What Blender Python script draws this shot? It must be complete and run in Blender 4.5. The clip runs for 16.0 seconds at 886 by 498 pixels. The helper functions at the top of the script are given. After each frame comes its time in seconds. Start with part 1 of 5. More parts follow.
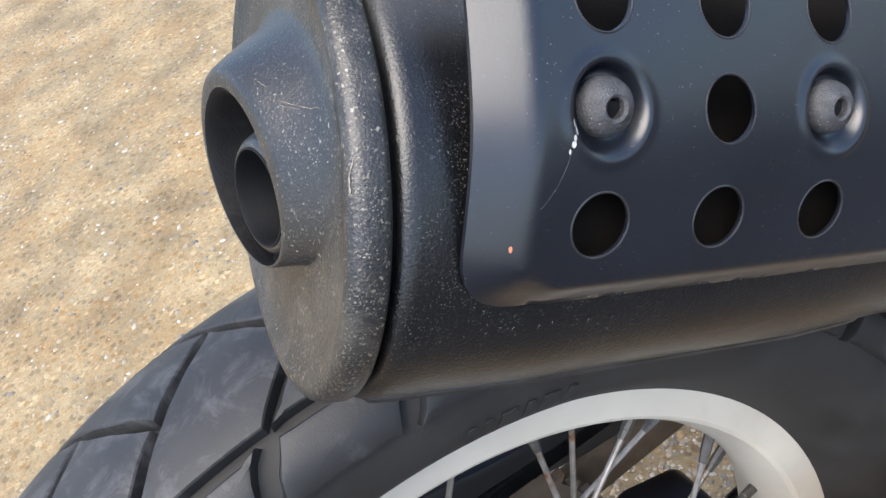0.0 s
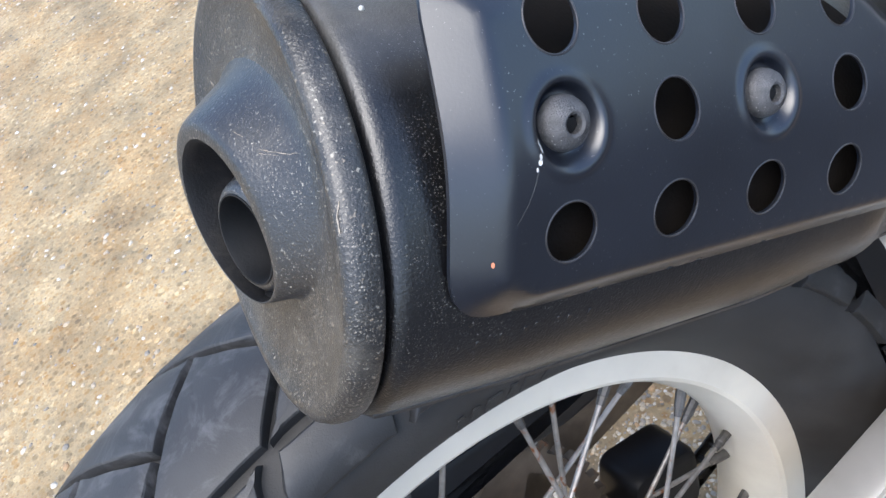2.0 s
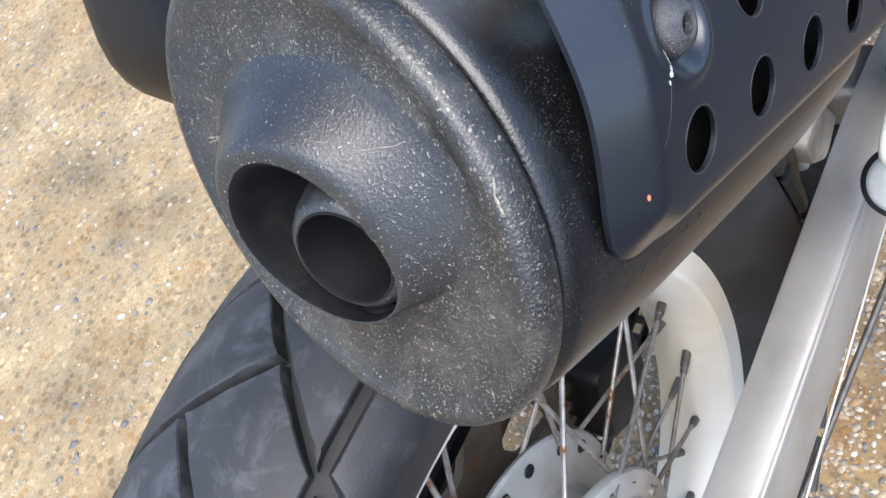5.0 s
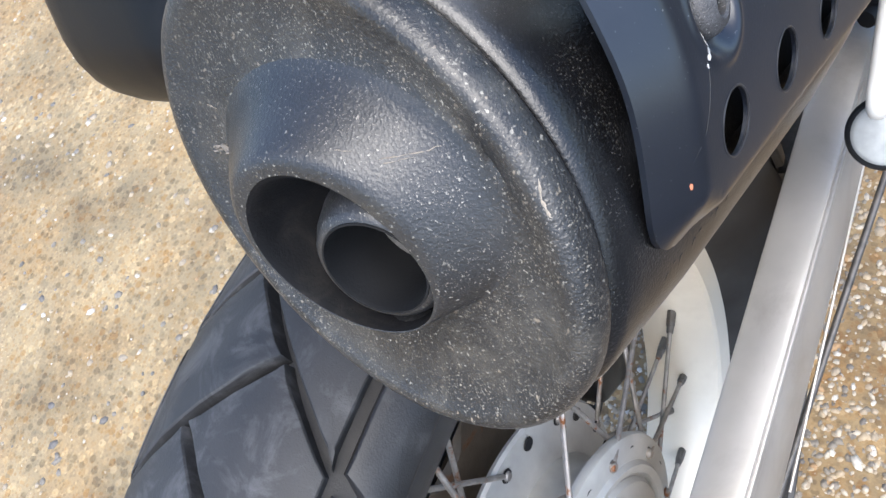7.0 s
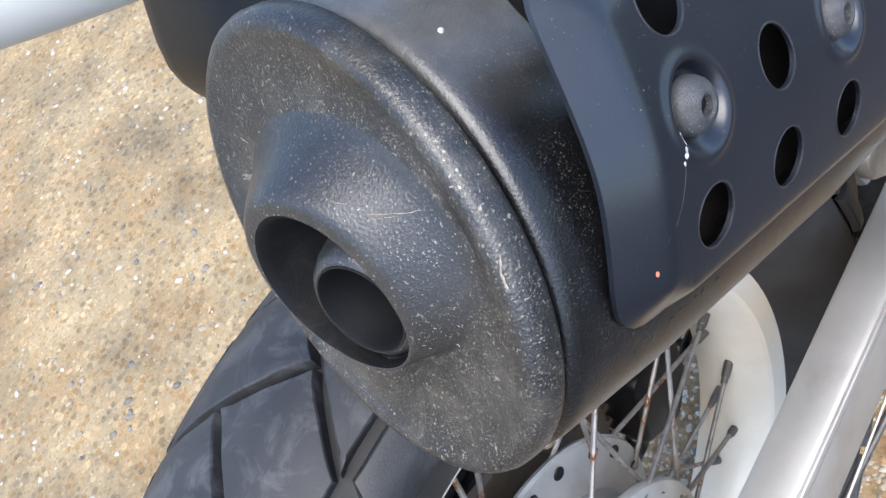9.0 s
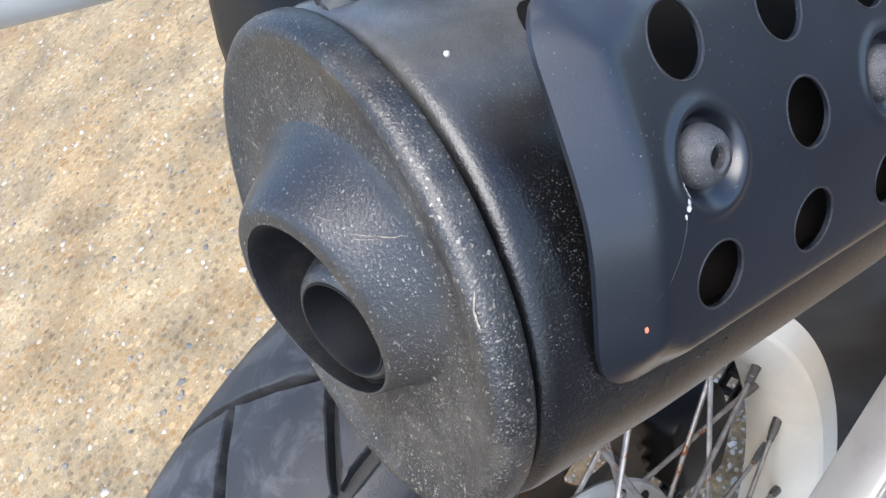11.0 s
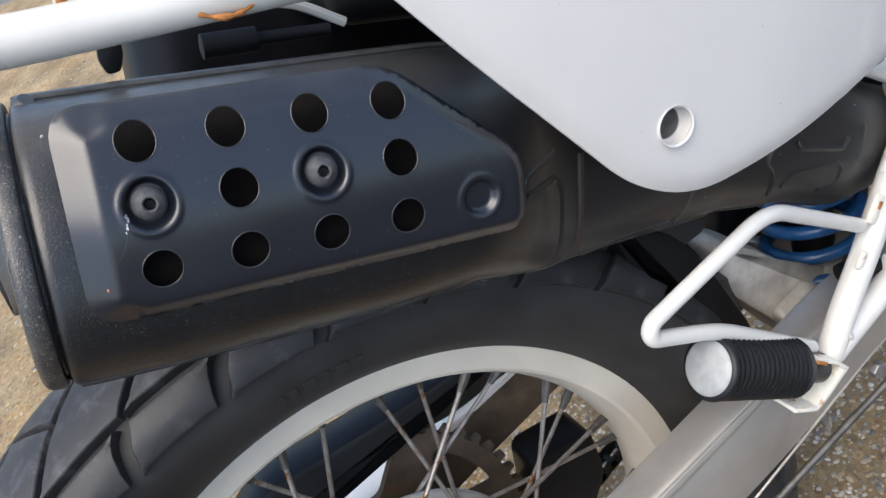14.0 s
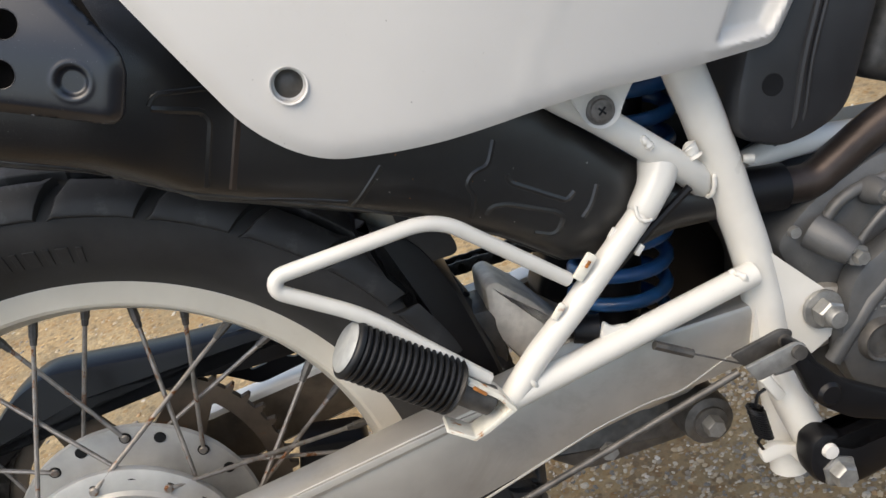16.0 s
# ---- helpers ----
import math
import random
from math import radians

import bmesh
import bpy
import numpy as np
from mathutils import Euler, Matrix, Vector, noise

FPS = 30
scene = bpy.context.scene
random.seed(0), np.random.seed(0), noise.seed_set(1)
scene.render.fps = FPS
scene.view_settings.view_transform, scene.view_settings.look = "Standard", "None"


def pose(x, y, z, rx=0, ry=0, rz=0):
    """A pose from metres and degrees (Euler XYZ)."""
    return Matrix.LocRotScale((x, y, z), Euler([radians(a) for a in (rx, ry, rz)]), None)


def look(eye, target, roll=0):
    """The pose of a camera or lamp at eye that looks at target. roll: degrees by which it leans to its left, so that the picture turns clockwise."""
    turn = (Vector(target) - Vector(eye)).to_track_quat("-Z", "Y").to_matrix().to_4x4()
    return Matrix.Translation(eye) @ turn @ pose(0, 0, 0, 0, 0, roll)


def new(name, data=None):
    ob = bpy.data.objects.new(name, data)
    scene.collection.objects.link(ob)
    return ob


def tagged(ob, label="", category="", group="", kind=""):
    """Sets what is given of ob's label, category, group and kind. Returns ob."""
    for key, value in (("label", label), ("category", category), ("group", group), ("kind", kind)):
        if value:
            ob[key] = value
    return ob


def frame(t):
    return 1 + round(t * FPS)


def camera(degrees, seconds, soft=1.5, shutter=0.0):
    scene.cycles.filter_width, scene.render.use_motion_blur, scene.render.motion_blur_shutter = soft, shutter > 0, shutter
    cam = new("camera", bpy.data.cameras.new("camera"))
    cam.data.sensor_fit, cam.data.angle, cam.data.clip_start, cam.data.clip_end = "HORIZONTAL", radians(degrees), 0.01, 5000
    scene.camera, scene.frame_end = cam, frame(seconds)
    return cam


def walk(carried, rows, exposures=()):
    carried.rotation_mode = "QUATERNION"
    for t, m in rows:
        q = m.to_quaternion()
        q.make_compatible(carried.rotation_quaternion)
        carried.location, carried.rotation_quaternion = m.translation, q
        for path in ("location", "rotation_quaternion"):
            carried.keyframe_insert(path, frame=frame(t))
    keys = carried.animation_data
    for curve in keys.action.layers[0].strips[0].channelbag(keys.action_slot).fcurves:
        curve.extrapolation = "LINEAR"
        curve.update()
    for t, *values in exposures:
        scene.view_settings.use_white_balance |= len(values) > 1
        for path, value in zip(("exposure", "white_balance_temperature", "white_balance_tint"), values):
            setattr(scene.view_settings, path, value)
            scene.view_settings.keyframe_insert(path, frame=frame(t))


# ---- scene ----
from mathutils.bvhtree import BVHTree

cam = camera(54.6, 16.0)
PATH = [
    (0, 0.0044, -0.1913, 0.8859, 48.08, 17.32, -30.18),
    (0.5, -0.0040, -0.1889, 0.8932, 46.39, 18.77, -33.07),
    (1, 0.0002, -0.1886, 0.8943, 45.38, 19.45, -35.04),
    (1.5, 0.0019, -0.1883, 0.9000, 44.57, 19.70, -36.67),
    (2, 0.0020, -0.1925, 0.9022, 44.16, 20.11, -37.60),
    (2.5, 0.0012, -0.1916, 0.9052, 43.11, 20.26, -39.23),
    (3, -0.0073, -0.1866, 0.9058, 41.70, 20.65, -41.61),
    (3.5, -0.0055, -0.1757, 0.9045, 40.03, 21.02, -45.80),
    (4, -0.0240, -0.1517, 0.9165, 37.94, 21.41, -51.43),
    (4.2, -0.0286, -0.1481, 0.9156, 36.66, 21.49, -53.62),
    (6.5, -0.0270, -0.1085, 0.9136, 28.57, 21.14, -66.58),
    (7, -0.0259, -0.1156, 0.9168, 28.28, 21.30, -65.70),
    (7.5, -0.0242, -0.1288, 0.9218, 28.57, 21.53, -63.61),
    (8, -0.0175, -0.1351, 0.9249, 29.74, 22.31, -60.94),
    (8.5, -0.0140, -0.1358, 0.9251, 30.52, 22.71, -58.50),
    (9, -0.0113, -0.1376, 0.9239, 32.35, 22.99, -55.55),
    (9.2, -0.0073, -0.1400, 0.9235, 33.34, 23.16, -54.51),
    (11.5, 0.0040, -0.1469, 0.9122, 37.23, 23.85, -45.44),
    (12, 0.0098, -0.1517, 0.9112, 37.90, 24.79, -44.12),
    (12.5, 0.0235, -0.1705, 0.9252, 38.02, 26.20, -42.72),
    (13, 0.0412, -0.2260, 0.9435, 40.78, 26.60, -40.94),
    (13.3, 0.0605, -0.2674, 0.9415, 41.23, 27.14, -38.58),
    (13.5, 0.0685, -0.2956, 0.9327, 44.04, 28.04, -37.09),
    (14, 0.1038, -0.3528, 0.9170, 46.21, 26.57, -33.04),
    (14.5, 0.1610, -0.4120, 0.8798, 50.29, 25.12, -27.18),
    (15, 0.1946, -0.4561, 0.8522, 54.08, 22.98, -21.47),
    (15.5, 0.2251, -0.4887, 0.8167, 57.44, 20.66, -16.73),
    (16, 0.2900, -0.5122, 0.7852, 59.57, 18.63, -13.15),
]
EXPOSURES = [(0, 0.62, 6400, 10), (1.5, 0.76, 6000, 10), (6.5, 0.76, 6100, 10), (9, 0.72, 6000, 10), (12, 0.78, 6000, 10), (13, 0.54, 6000, 10), (14, 0.18, 6500, 10), (14.5, 0.1, 6900, 10), (16, 0.1, 7300, 10)]
walk(cam, [(t, pose(x, y, z, rx, ry, rz)) for t, x, y, z, rx, ry, rz in PATH], EXPOSURES)

# ---- light: a bright overcast sky ----
world = bpy.data.worlds.new("sky")
scene.world = world
world.use_nodes = True
wt = world.node_tree
sky = wt.nodes.new("ShaderNodeTexSky")
sky.sky_type, sky.sun_disc = "NISHITA", False
sky.sun_elevation, sky.sun_rotation = radians(64), radians(229)
sky.air_density, sky.dust_density, sky.ozone_density = 1.0, 2.0, 1.5
wt.links.new(sky.outputs[0], wt.nodes["Background"].inputs[0])
wt.nodes["Background"].inputs[1].default_value = 0.25
sun = new("sun", bpy.data.lights.new("sun", "SUN"))
sun.data.energy, sun.data.angle, sun.data.color = 3.2, radians(56), (1.0, 0.93, 0.82)
sun.matrix_world = look((-0.75, -0.65, 2.0), (0, 0, 0))


# ---- materials ----
def ramp(nt, lo, hi, a=(0, 0, 0, 1), b=(1, 1, 1, 1)):
    r = nt.nodes.new("ShaderNodeValToRGB")
    r.color_ramp.elements[0].position, r.color_ramp.elements[1].position = lo, hi
    r.color_ramp.elements[0].color, r.color_ramp.elements[1].color = a, b
    return r


def mixed(nt, fac, a, b):
    m = nt.nodes.new("ShaderNodeMix")
    m.data_type = "RGBA"
    for sock, v in ((m.inputs[0], fac), (m.inputs[6], a), (m.inputs[7], b)):
        if isinstance(v, (tuple, float, int)):
            sock.default_value = v
        else:
            nt.links.new(v, sock)
    return m.outputs[2]


def rgba(c):
    return (*c, 1.0)


def material(name, base, rough=0.5, metal=0.0, vary=0.25, scale=60.0, fine=900.0, bump=0.1, depth=0.0004,
             specks=None, dust=None, rust=None, coat=0.0, per_piece=0.0, spec=0.5, side_film=None, spread=(0.40, 0.66), ahead=None):
    """A surface with grain at two sizes; specks, dust, rust and a film towards one side lie on it where they are given;
    ahead: between these places along the motorcycle specks and film thin out."""
    m = bpy.data.materials.new(name)
    m.use_nodes = True
    nt = m.node_tree
    n, l = nt.nodes, nt.links
    b = n["Principled BSDF"]
    co = n.new("ShaderNodeTexCoord").outputs["Object"]

    def noise_at(s, detail=4.0, rough_=0.55, dist=0.0):
        t = n.new("ShaderNodeTexNoise")
        t.inputs["Scale"].default_value, t.inputs["Detail"].default_value = s, detail
        t.inputs["Roughness"].default_value, t.inputs["Distortion"].default_value = rough_, dist
        l.new(co, t.inputs["Vector"])
        return t.outputs["Fac"]

    def faded(sock):
        if not ahead:
            return sock
        along = n.new("ShaderNodeSeparateXYZ")
        l.new(co, along.inputs[0])
        fewer = n.new("ShaderNodeMapRange")
        fewer.inputs["From Min"].default_value, fewer.inputs["From Max"].default_value = ahead
        fewer.inputs["To Min"].default_value, fewer.inputs["To Max"].default_value = 1.0, 0.06
        l.new(along.outputs[0], fewer.inputs["Value"])
        times = n.new("ShaderNodeMath")
        times.operation = "MULTIPLY"
        l.new(sock, times.inputs[0])
        l.new(fewer.outputs[0], times.inputs[1])
        return times.outputs[0]

    big, small = noise_at(scale), noise_at(fine, 2.0)
    dark = rgba(tuple(v * (1 - vary) for v in base))
    light = rgba(tuple(min(1, v * (1 + vary)) for v in base))
    r = ramp(nt, 0.3, 0.7, dark, light)
    l.new(big, r.inputs[0])
    colour = r.outputs[0]
    rr = n.new("ShaderNodeMapRange")
    rr.inputs["To Min"].default_value, rr.inputs["To Max"].default_value = rough * 0.8, min(1, rough * 1.2)
    l.new(big, rr.inputs["Value"])
    roughness = rr.outputs[0]
    if dust:
        tint, amount, size = dust
        d = ramp(nt, 0.62 - 0.25 * amount, 0.8)
        l.new(noise_at(size, 6.0, 0.7, 0.6), d.inputs[0])
        g = n.new("ShaderNodeMath")
        g.operation = "MULTIPLY"
        l.new(d.outputs[0], g.inputs[0])
        g.inputs[1].default_value = amount
        colour = mixed(nt, g.outputs[0], colour, rgba(tint))
    for tint, count, cut in ([specks] if isinstance(specks, tuple) else specks or []):
        q = ramp(nt, cut, cut + 0.05)
        l.new(noise_at(count, 1.0, 0.5), q.inputs[0])
        where = ramp(nt, *spread)
        l.new(noise_at(count * 0.035, 5.0, 0.65), where.inputs[0])
        g2 = n.new("ShaderNodeMath")
        g2.operation = "MULTIPLY"
        l.new(q.outputs[0], g2.inputs[0])
        l.new(where.outputs[0], g2.inputs[1])
        amount_ = g2.outputs[0]
        amount_ = faded(amount_)
        colour = mixed(nt, amount_, colour, rgba(tint))
    # Film grows stronger along one axis between low and high, broken by noise.
    if side_film:
        tint, low, high, amount, axis = side_film
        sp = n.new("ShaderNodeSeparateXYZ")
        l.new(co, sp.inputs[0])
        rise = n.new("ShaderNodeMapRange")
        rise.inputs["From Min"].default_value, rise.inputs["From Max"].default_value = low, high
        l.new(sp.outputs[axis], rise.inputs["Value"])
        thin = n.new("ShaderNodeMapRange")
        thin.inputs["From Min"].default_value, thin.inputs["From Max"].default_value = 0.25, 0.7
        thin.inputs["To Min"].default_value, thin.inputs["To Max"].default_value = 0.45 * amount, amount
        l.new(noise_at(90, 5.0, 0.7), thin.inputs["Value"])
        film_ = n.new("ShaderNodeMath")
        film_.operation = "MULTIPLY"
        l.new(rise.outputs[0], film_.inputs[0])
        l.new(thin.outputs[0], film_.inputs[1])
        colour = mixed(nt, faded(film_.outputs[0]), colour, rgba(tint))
    if rust:
        tint, lo = rust
        q = ramp(nt, lo, lo + 0.08)
        l.new(noise_at(scale * 0.6, 6.0, 0.65, 0.8), q.inputs[0])
        colour = mixed(nt, q.outputs[0], colour, rgba(tint))
        mr = n.new("ShaderNodeMath")
        mr.operation = "MAXIMUM"
        l.new(roughness, mr.inputs[0])
        l.new(q.outputs[0], mr.inputs[1])
        roughness = mr.outputs[0]
    if per_piece:
        info = n.new("ShaderNodeObjectInfo")
        hv = n.new("ShaderNodeHueSaturation")
        mv = n.new("ShaderNodeMapRange")
        mv.inputs["To Min"].default_value, mv.inputs["To Max"].default_value = 1 - per_piece, 1 + per_piece
        l.new(info.outputs["Random"], mv.inputs["Value"])
        l.new(mv.outputs[0], hv.inputs["Value"])
        l.new(colour, hv.inputs["Color"])
        colour = hv.outputs[0]
    l.new(colour, b.inputs["Base Color"])
    l.new(roughness, b.inputs["Roughness"])
    b.inputs["Metallic"].default_value = metal
    b.inputs["Specular IOR Level"].default_value = spec
    b.inputs["Coat Weight"].default_value, b.inputs["Coat Roughness"].default_value = coat, rough * 0.75
    if bump:
        bp = n.new("ShaderNodeBump")
        bp.inputs["Strength"].default_value, bp.inputs["Distance"].default_value = bump, depth
        l.new(small, bp.inputs["Height"])
        l.new(bp.outputs[0], b.inputs["Normal"])
    return m


TAN = (0.30, 0.25, 0.18)
GREY = (0.42, 0.42, 0.40)
M_CAN = material("black_heat_paint", (0.0034, 0.0034, 0.0040), 0.34, 0.0, 0.3, 40, 1500, 0.4, 0.0004, coat=0.3, spec=0.5, specks=[((0.18, 0.18, 0.172), 1600, 0.695), ((0.13, 0.124, 0.112), 2700, 0.65)], dust=((0.045, 0.043, 0.042), 0.09, 35), side_film=((0.17, 0.165, 0.155), -0.132, -0.100, 0.95, 1), ahead=(-0.13, 0.02))
M_CAP = material("dusty_black_cap", (0.017, 0.0168, 0.0170), 0.43, 0.0, 0.3, 50, 1400, 0.6, 0.0005, coat=0.25, spec=0.6, specks=[((0.29, 0.27, 0.225), 1200, 0.665), ((0.20, 0.18, 0.148), 2100, 0.63), ((0.24, 0.20, 0.15), 700, 0.70)], dust=((0.125, 0.113, 0.092), 0.62, 55), spread=(0.36, 0.62))
M_SNOUT = material("satin_black_snout", (0.015, 0.0155, 0.0168), 0.43, 0.0, 0.3, 50, 1400, 0.6, 0.0004, coat=0.3, spec=0.65, specks=[((0.36, 0.34, 0.29), 1400, 0.675), ((0.22, 0.20, 0.17), 2500, 0.65)], dust=((0.085, 0.077, 0.063), 0.36, 65))
M_SHIELD = material("satin_black_shield", (0.0050, 0.0066, 0.0112), 0.33, 0.0, 0.2, 30, 1600, 0.15, 0.0002, coat=0.5, spec=0.55, specks=((0.16, 0.16, 0.16), 1500, 0.73), dust=((0.028, 0.031, 0.038), 0.2, 22), side_film=((0.07, 0.07, 0.07), 0.440, 0.455, 0.55, 2))
M_BROWNED = material("browned_black_paint", (0.030, 0.020, 0.015), 0.5, 0.0, 0.4, 60, 1500, 0.3)
# Scratch grey, also the painted highlight on the can's lower seams.
M_LIP = material("seam_glint_and_scratch", (0.05, 0.05, 0.05), 0.35, 0.5, 0.5, 80, 1500, 0.3)
# Paler than the shield: highlight colour for the rings at its holes.
M_EDGE = material("edge_highlight", (0.03, 0.03, 0.033), 0.3, 0.2, 0.3, 200, 1500, 0.1)
M_BOLT = material("painted_bolt", (0.07, 0.07, 0.073), 0.5, 0.3, 0.4, 300, 2500, 0.8, 0.0004, specks=(GREY, 2200, 0.68))
# Soot for the pipe; shade put into colour for sockets, slots and spoke holes.
M_BORE = material("soot_and_shade_black", (0.006, 0.0065, 0.0075), 0.6, 0.0, 0.3, 60, 1500, 0.2, spec=0.3)
# Rust-flecked black that stands in for shade behind the shield's holes.
M_HOLE_SHADE = material("rusty_hole_shade", (0.0070, 0.0055, 0.0045), 0.9, 0.0, 0.5, 60, 900, 0.5, 0.0004, spec=0.15, rust=((0.035, 0.016, 0.009), 0.64))
M_SCRATCH = material("bare_scratch", (0.55, 0.55, 0.55), 0.5, 0.2, 0.3, 900)
M_SPECK = material("pale_speck", (0.42, 0.42, 0.40), 0.7, 0.0, 0.3, 900)
M_SCRAPE = material("tan_scrape", (0.27, 0.235, 0.19), 0.8, 0.0, 0.3, 900)
M_INNER = material("dusty_outlet", (0.007, 0.007, 0.008), 0.6, 0.0, 0.3, 60, 1500, 0.3, spec=0.3, dust=((0.09, 0.08, 0.065), 0.25, 80))
M_ORANGE = material("orange_nick", (0.42, 0.15, 0.08), 0.6, 0.0, 0.3, 900)
M_RUBBER = material("tyre_rubber", (0.030, 0.0295, 0.0295), 0.6, 0.0, 0.35, 25, 1200, 0.3, 0.0004, spec=0.25, dust=((0.05, 0.047, 0.045), 0.35, 18))
M_WORN = material("worn_dusty_tread", (0.024, 0.0245, 0.026), 0.6, 0.0, 0.3, 40, 1300, 0.3, 0.0004, spec=0.5, dust=((0.17, 0.17, 0.175), 0.55, 45), per_piece=0.15)
M_TREAD = material("tread_rubber", (0.020, 0.0205, 0.022), 0.55, 0.0, 0.3, 40, 1300, 0.3, 0.0004, spec=0.5, dust=((0.17, 0.17, 0.175), 0.36, 40), per_piece=0.15)
M_PEG = material("peg_rubber", (0.006, 0.0065, 0.0075), 0.45, 0.0, 0.3, 60, 1500, 0.2, spec=0.4)
M_SCREW = material("dull_screw", (0.17, 0.155, 0.14), 0.5, 0.5, 0.3, 200, 1500, 0.2)
M_WHITE = material("white_frame_paint", (0.66, 0.64, 0.59), 0.3, 0.0, 0.05, 30, 300, 0.06, 0.0006, rust=((0.33, 0.12, 0.03), 0.74), coat=0.3)
M_PANEL = material("white_plastic", (0.60, 0.585, 0.56), 0.30, 0.0, 0.03, 12, 700, 0.03, 0.0003, specks=((0.25, 0.24, 0.22), 500, 0.78), dust=((0.50, 0.47, 0.42), 0.25, 14))
M_RUST = material("rust", (0.36, 0.14, 0.035), 0.85, 0.0, 0.6, 200, 900, 0.8, 0.0006)
M_ALU = material("satin_aluminium", (0.46, 0.435, 0.395), 0.42, 0.6, 0.10, 20, 900, 0.12, 0.0003, dust=((0.24, 0.20, 0.155), 0.5, 14))
M_RIM = material("dull_anodised_rim", (0.64, 0.60, 0.515), 0.38, 0.15, 0.08, 16, 900, 0.06, 0.0002, dust=((0.46, 0.41, 0.33), 0.3, 26))
M_HUB = material("cast_hub", (0.38, 0.38, 0.365), 0.5, 0.4, 0.15, 40, 900, 0.3, dust=(TAN, 0.25, 30))
M_SPOKE = material("tarnished_steel", (0.27, 0.25, 0.23), 0.5, 0.7, 0.3, 120, 900, 0.2, rust=((0.24, 0.10, 0.04), 0.57))
M_STEEL = material("zinc_steel", (0.34, 0.34, 0.33), 0.46, 0.75, 0.2, 120, 900, 0.15, dust=((0.2, 0.16, 0.12), 0.3, 60))
M_ZINC = material("dull_zinc", (0.36, 0.37, 0.36), 0.55, 0.15, 0.12, 160, 900, 0.25, 0.0003)
M_DARKSTEEL = material("dark_steel", (0.10, 0.095, 0.09), 0.5, 0.6, 0.35, 90, 900, 0.3, dust=((0.2, 0.15, 0.1), 0.4, 50))
M_CHAIN = material("oily_chain", (0.035, 0.032, 0.03), 0.38, 0.7, 0.4, 200, 900, 0.3)
M_SPROCKET = material("brown_sprocket", (0.10, 0.078, 0.058), 0.62, 0.4, 0.35, 40, 700, 0.4, rust=((0.15, 0.07, 0.03), 0.6))
M_PLASTIC = material("black_plastic", (0.004, 0.004, 0.005), 0.42, 0.0, 0.3, 30, 1200, 0.15, spec=0.28, dust=((0.07, 0.067, 0.062), 0.06, 20))
M_GUARD = material("black_guard", (0.008, 0.0083, 0.0098), 0.36, 0.0, 0.2, 30, 1200, 0.12, spec=0.28, dust=((0.035, 0.034, 0.034), 0.15, 25))
M_AIRBOX = material("grey_black_airbox", (0.016, 0.017, 0.020), 0.42, 0.0, 0.25, 30, 1200, 0.15, dust=((0.10, 0.095, 0.085), 0.15, 25))
M_BLUE = material("blue_spring_paint", (0.014, 0.075, 0.20), 0.3, 0.0, 0.2, 60, 900, 0.1, dust=((0.1, 0.1, 0.1), 0.2, 40))
M_RUSTY = material("rusty_white_paint", (0.72, 0.69, 0.60), 0.5, 0.0, 0.1, 140, 900, 0.3, 0.0004, rust=((0.42, 0.17, 0.04), 0.56))
M_ENGINE = material("grey_engine_case", (0.095, 0.096, 0.097), 0.5, 0.35, 0.25, 35, 800, 0.4, dust=((0.16, 0.14, 0.11), 0.35, 30))
M_CAST = material("dirty_cast_alloy", (0.60, 0.575, 0.525), 0.6, 0.3, 0.3, 45, 700, 0.5, 0.0006, dust=((0.22, 0.19, 0.15), 0.4, 40))
M_HEADER = material("bronzed_header", (0.055, 0.042, 0.036), 0.4, 0.7, 0.5, 25, 900, 0.2, rust=((0.25, 0.12, 0.05), 0.6))
M_GROUND = material("worn_aggregate_ground", (0.246, 0.193, 0.113), 0.85, 0.0, 0.4, 6, 260, 0.5, 0.002, dust=((0.292, 0.176, 0.064), 0.68, 5))
# Near white: puts the sunlight on the left arm into its colour.
M_ARM = material("pale_sunlit_alloy", (0.86, 0.84, 0.78), 0.65, 0.0, 0.06, 20, 900, 0.1, spec=0.25)
M_GRIME = material("tan_road_grime", (0.105, 0.080, 0.055), 0.8, 0.0, 0.35, 40, 700, 0.4, dust=((0.20, 0.16, 0.11), 0.5, 30))


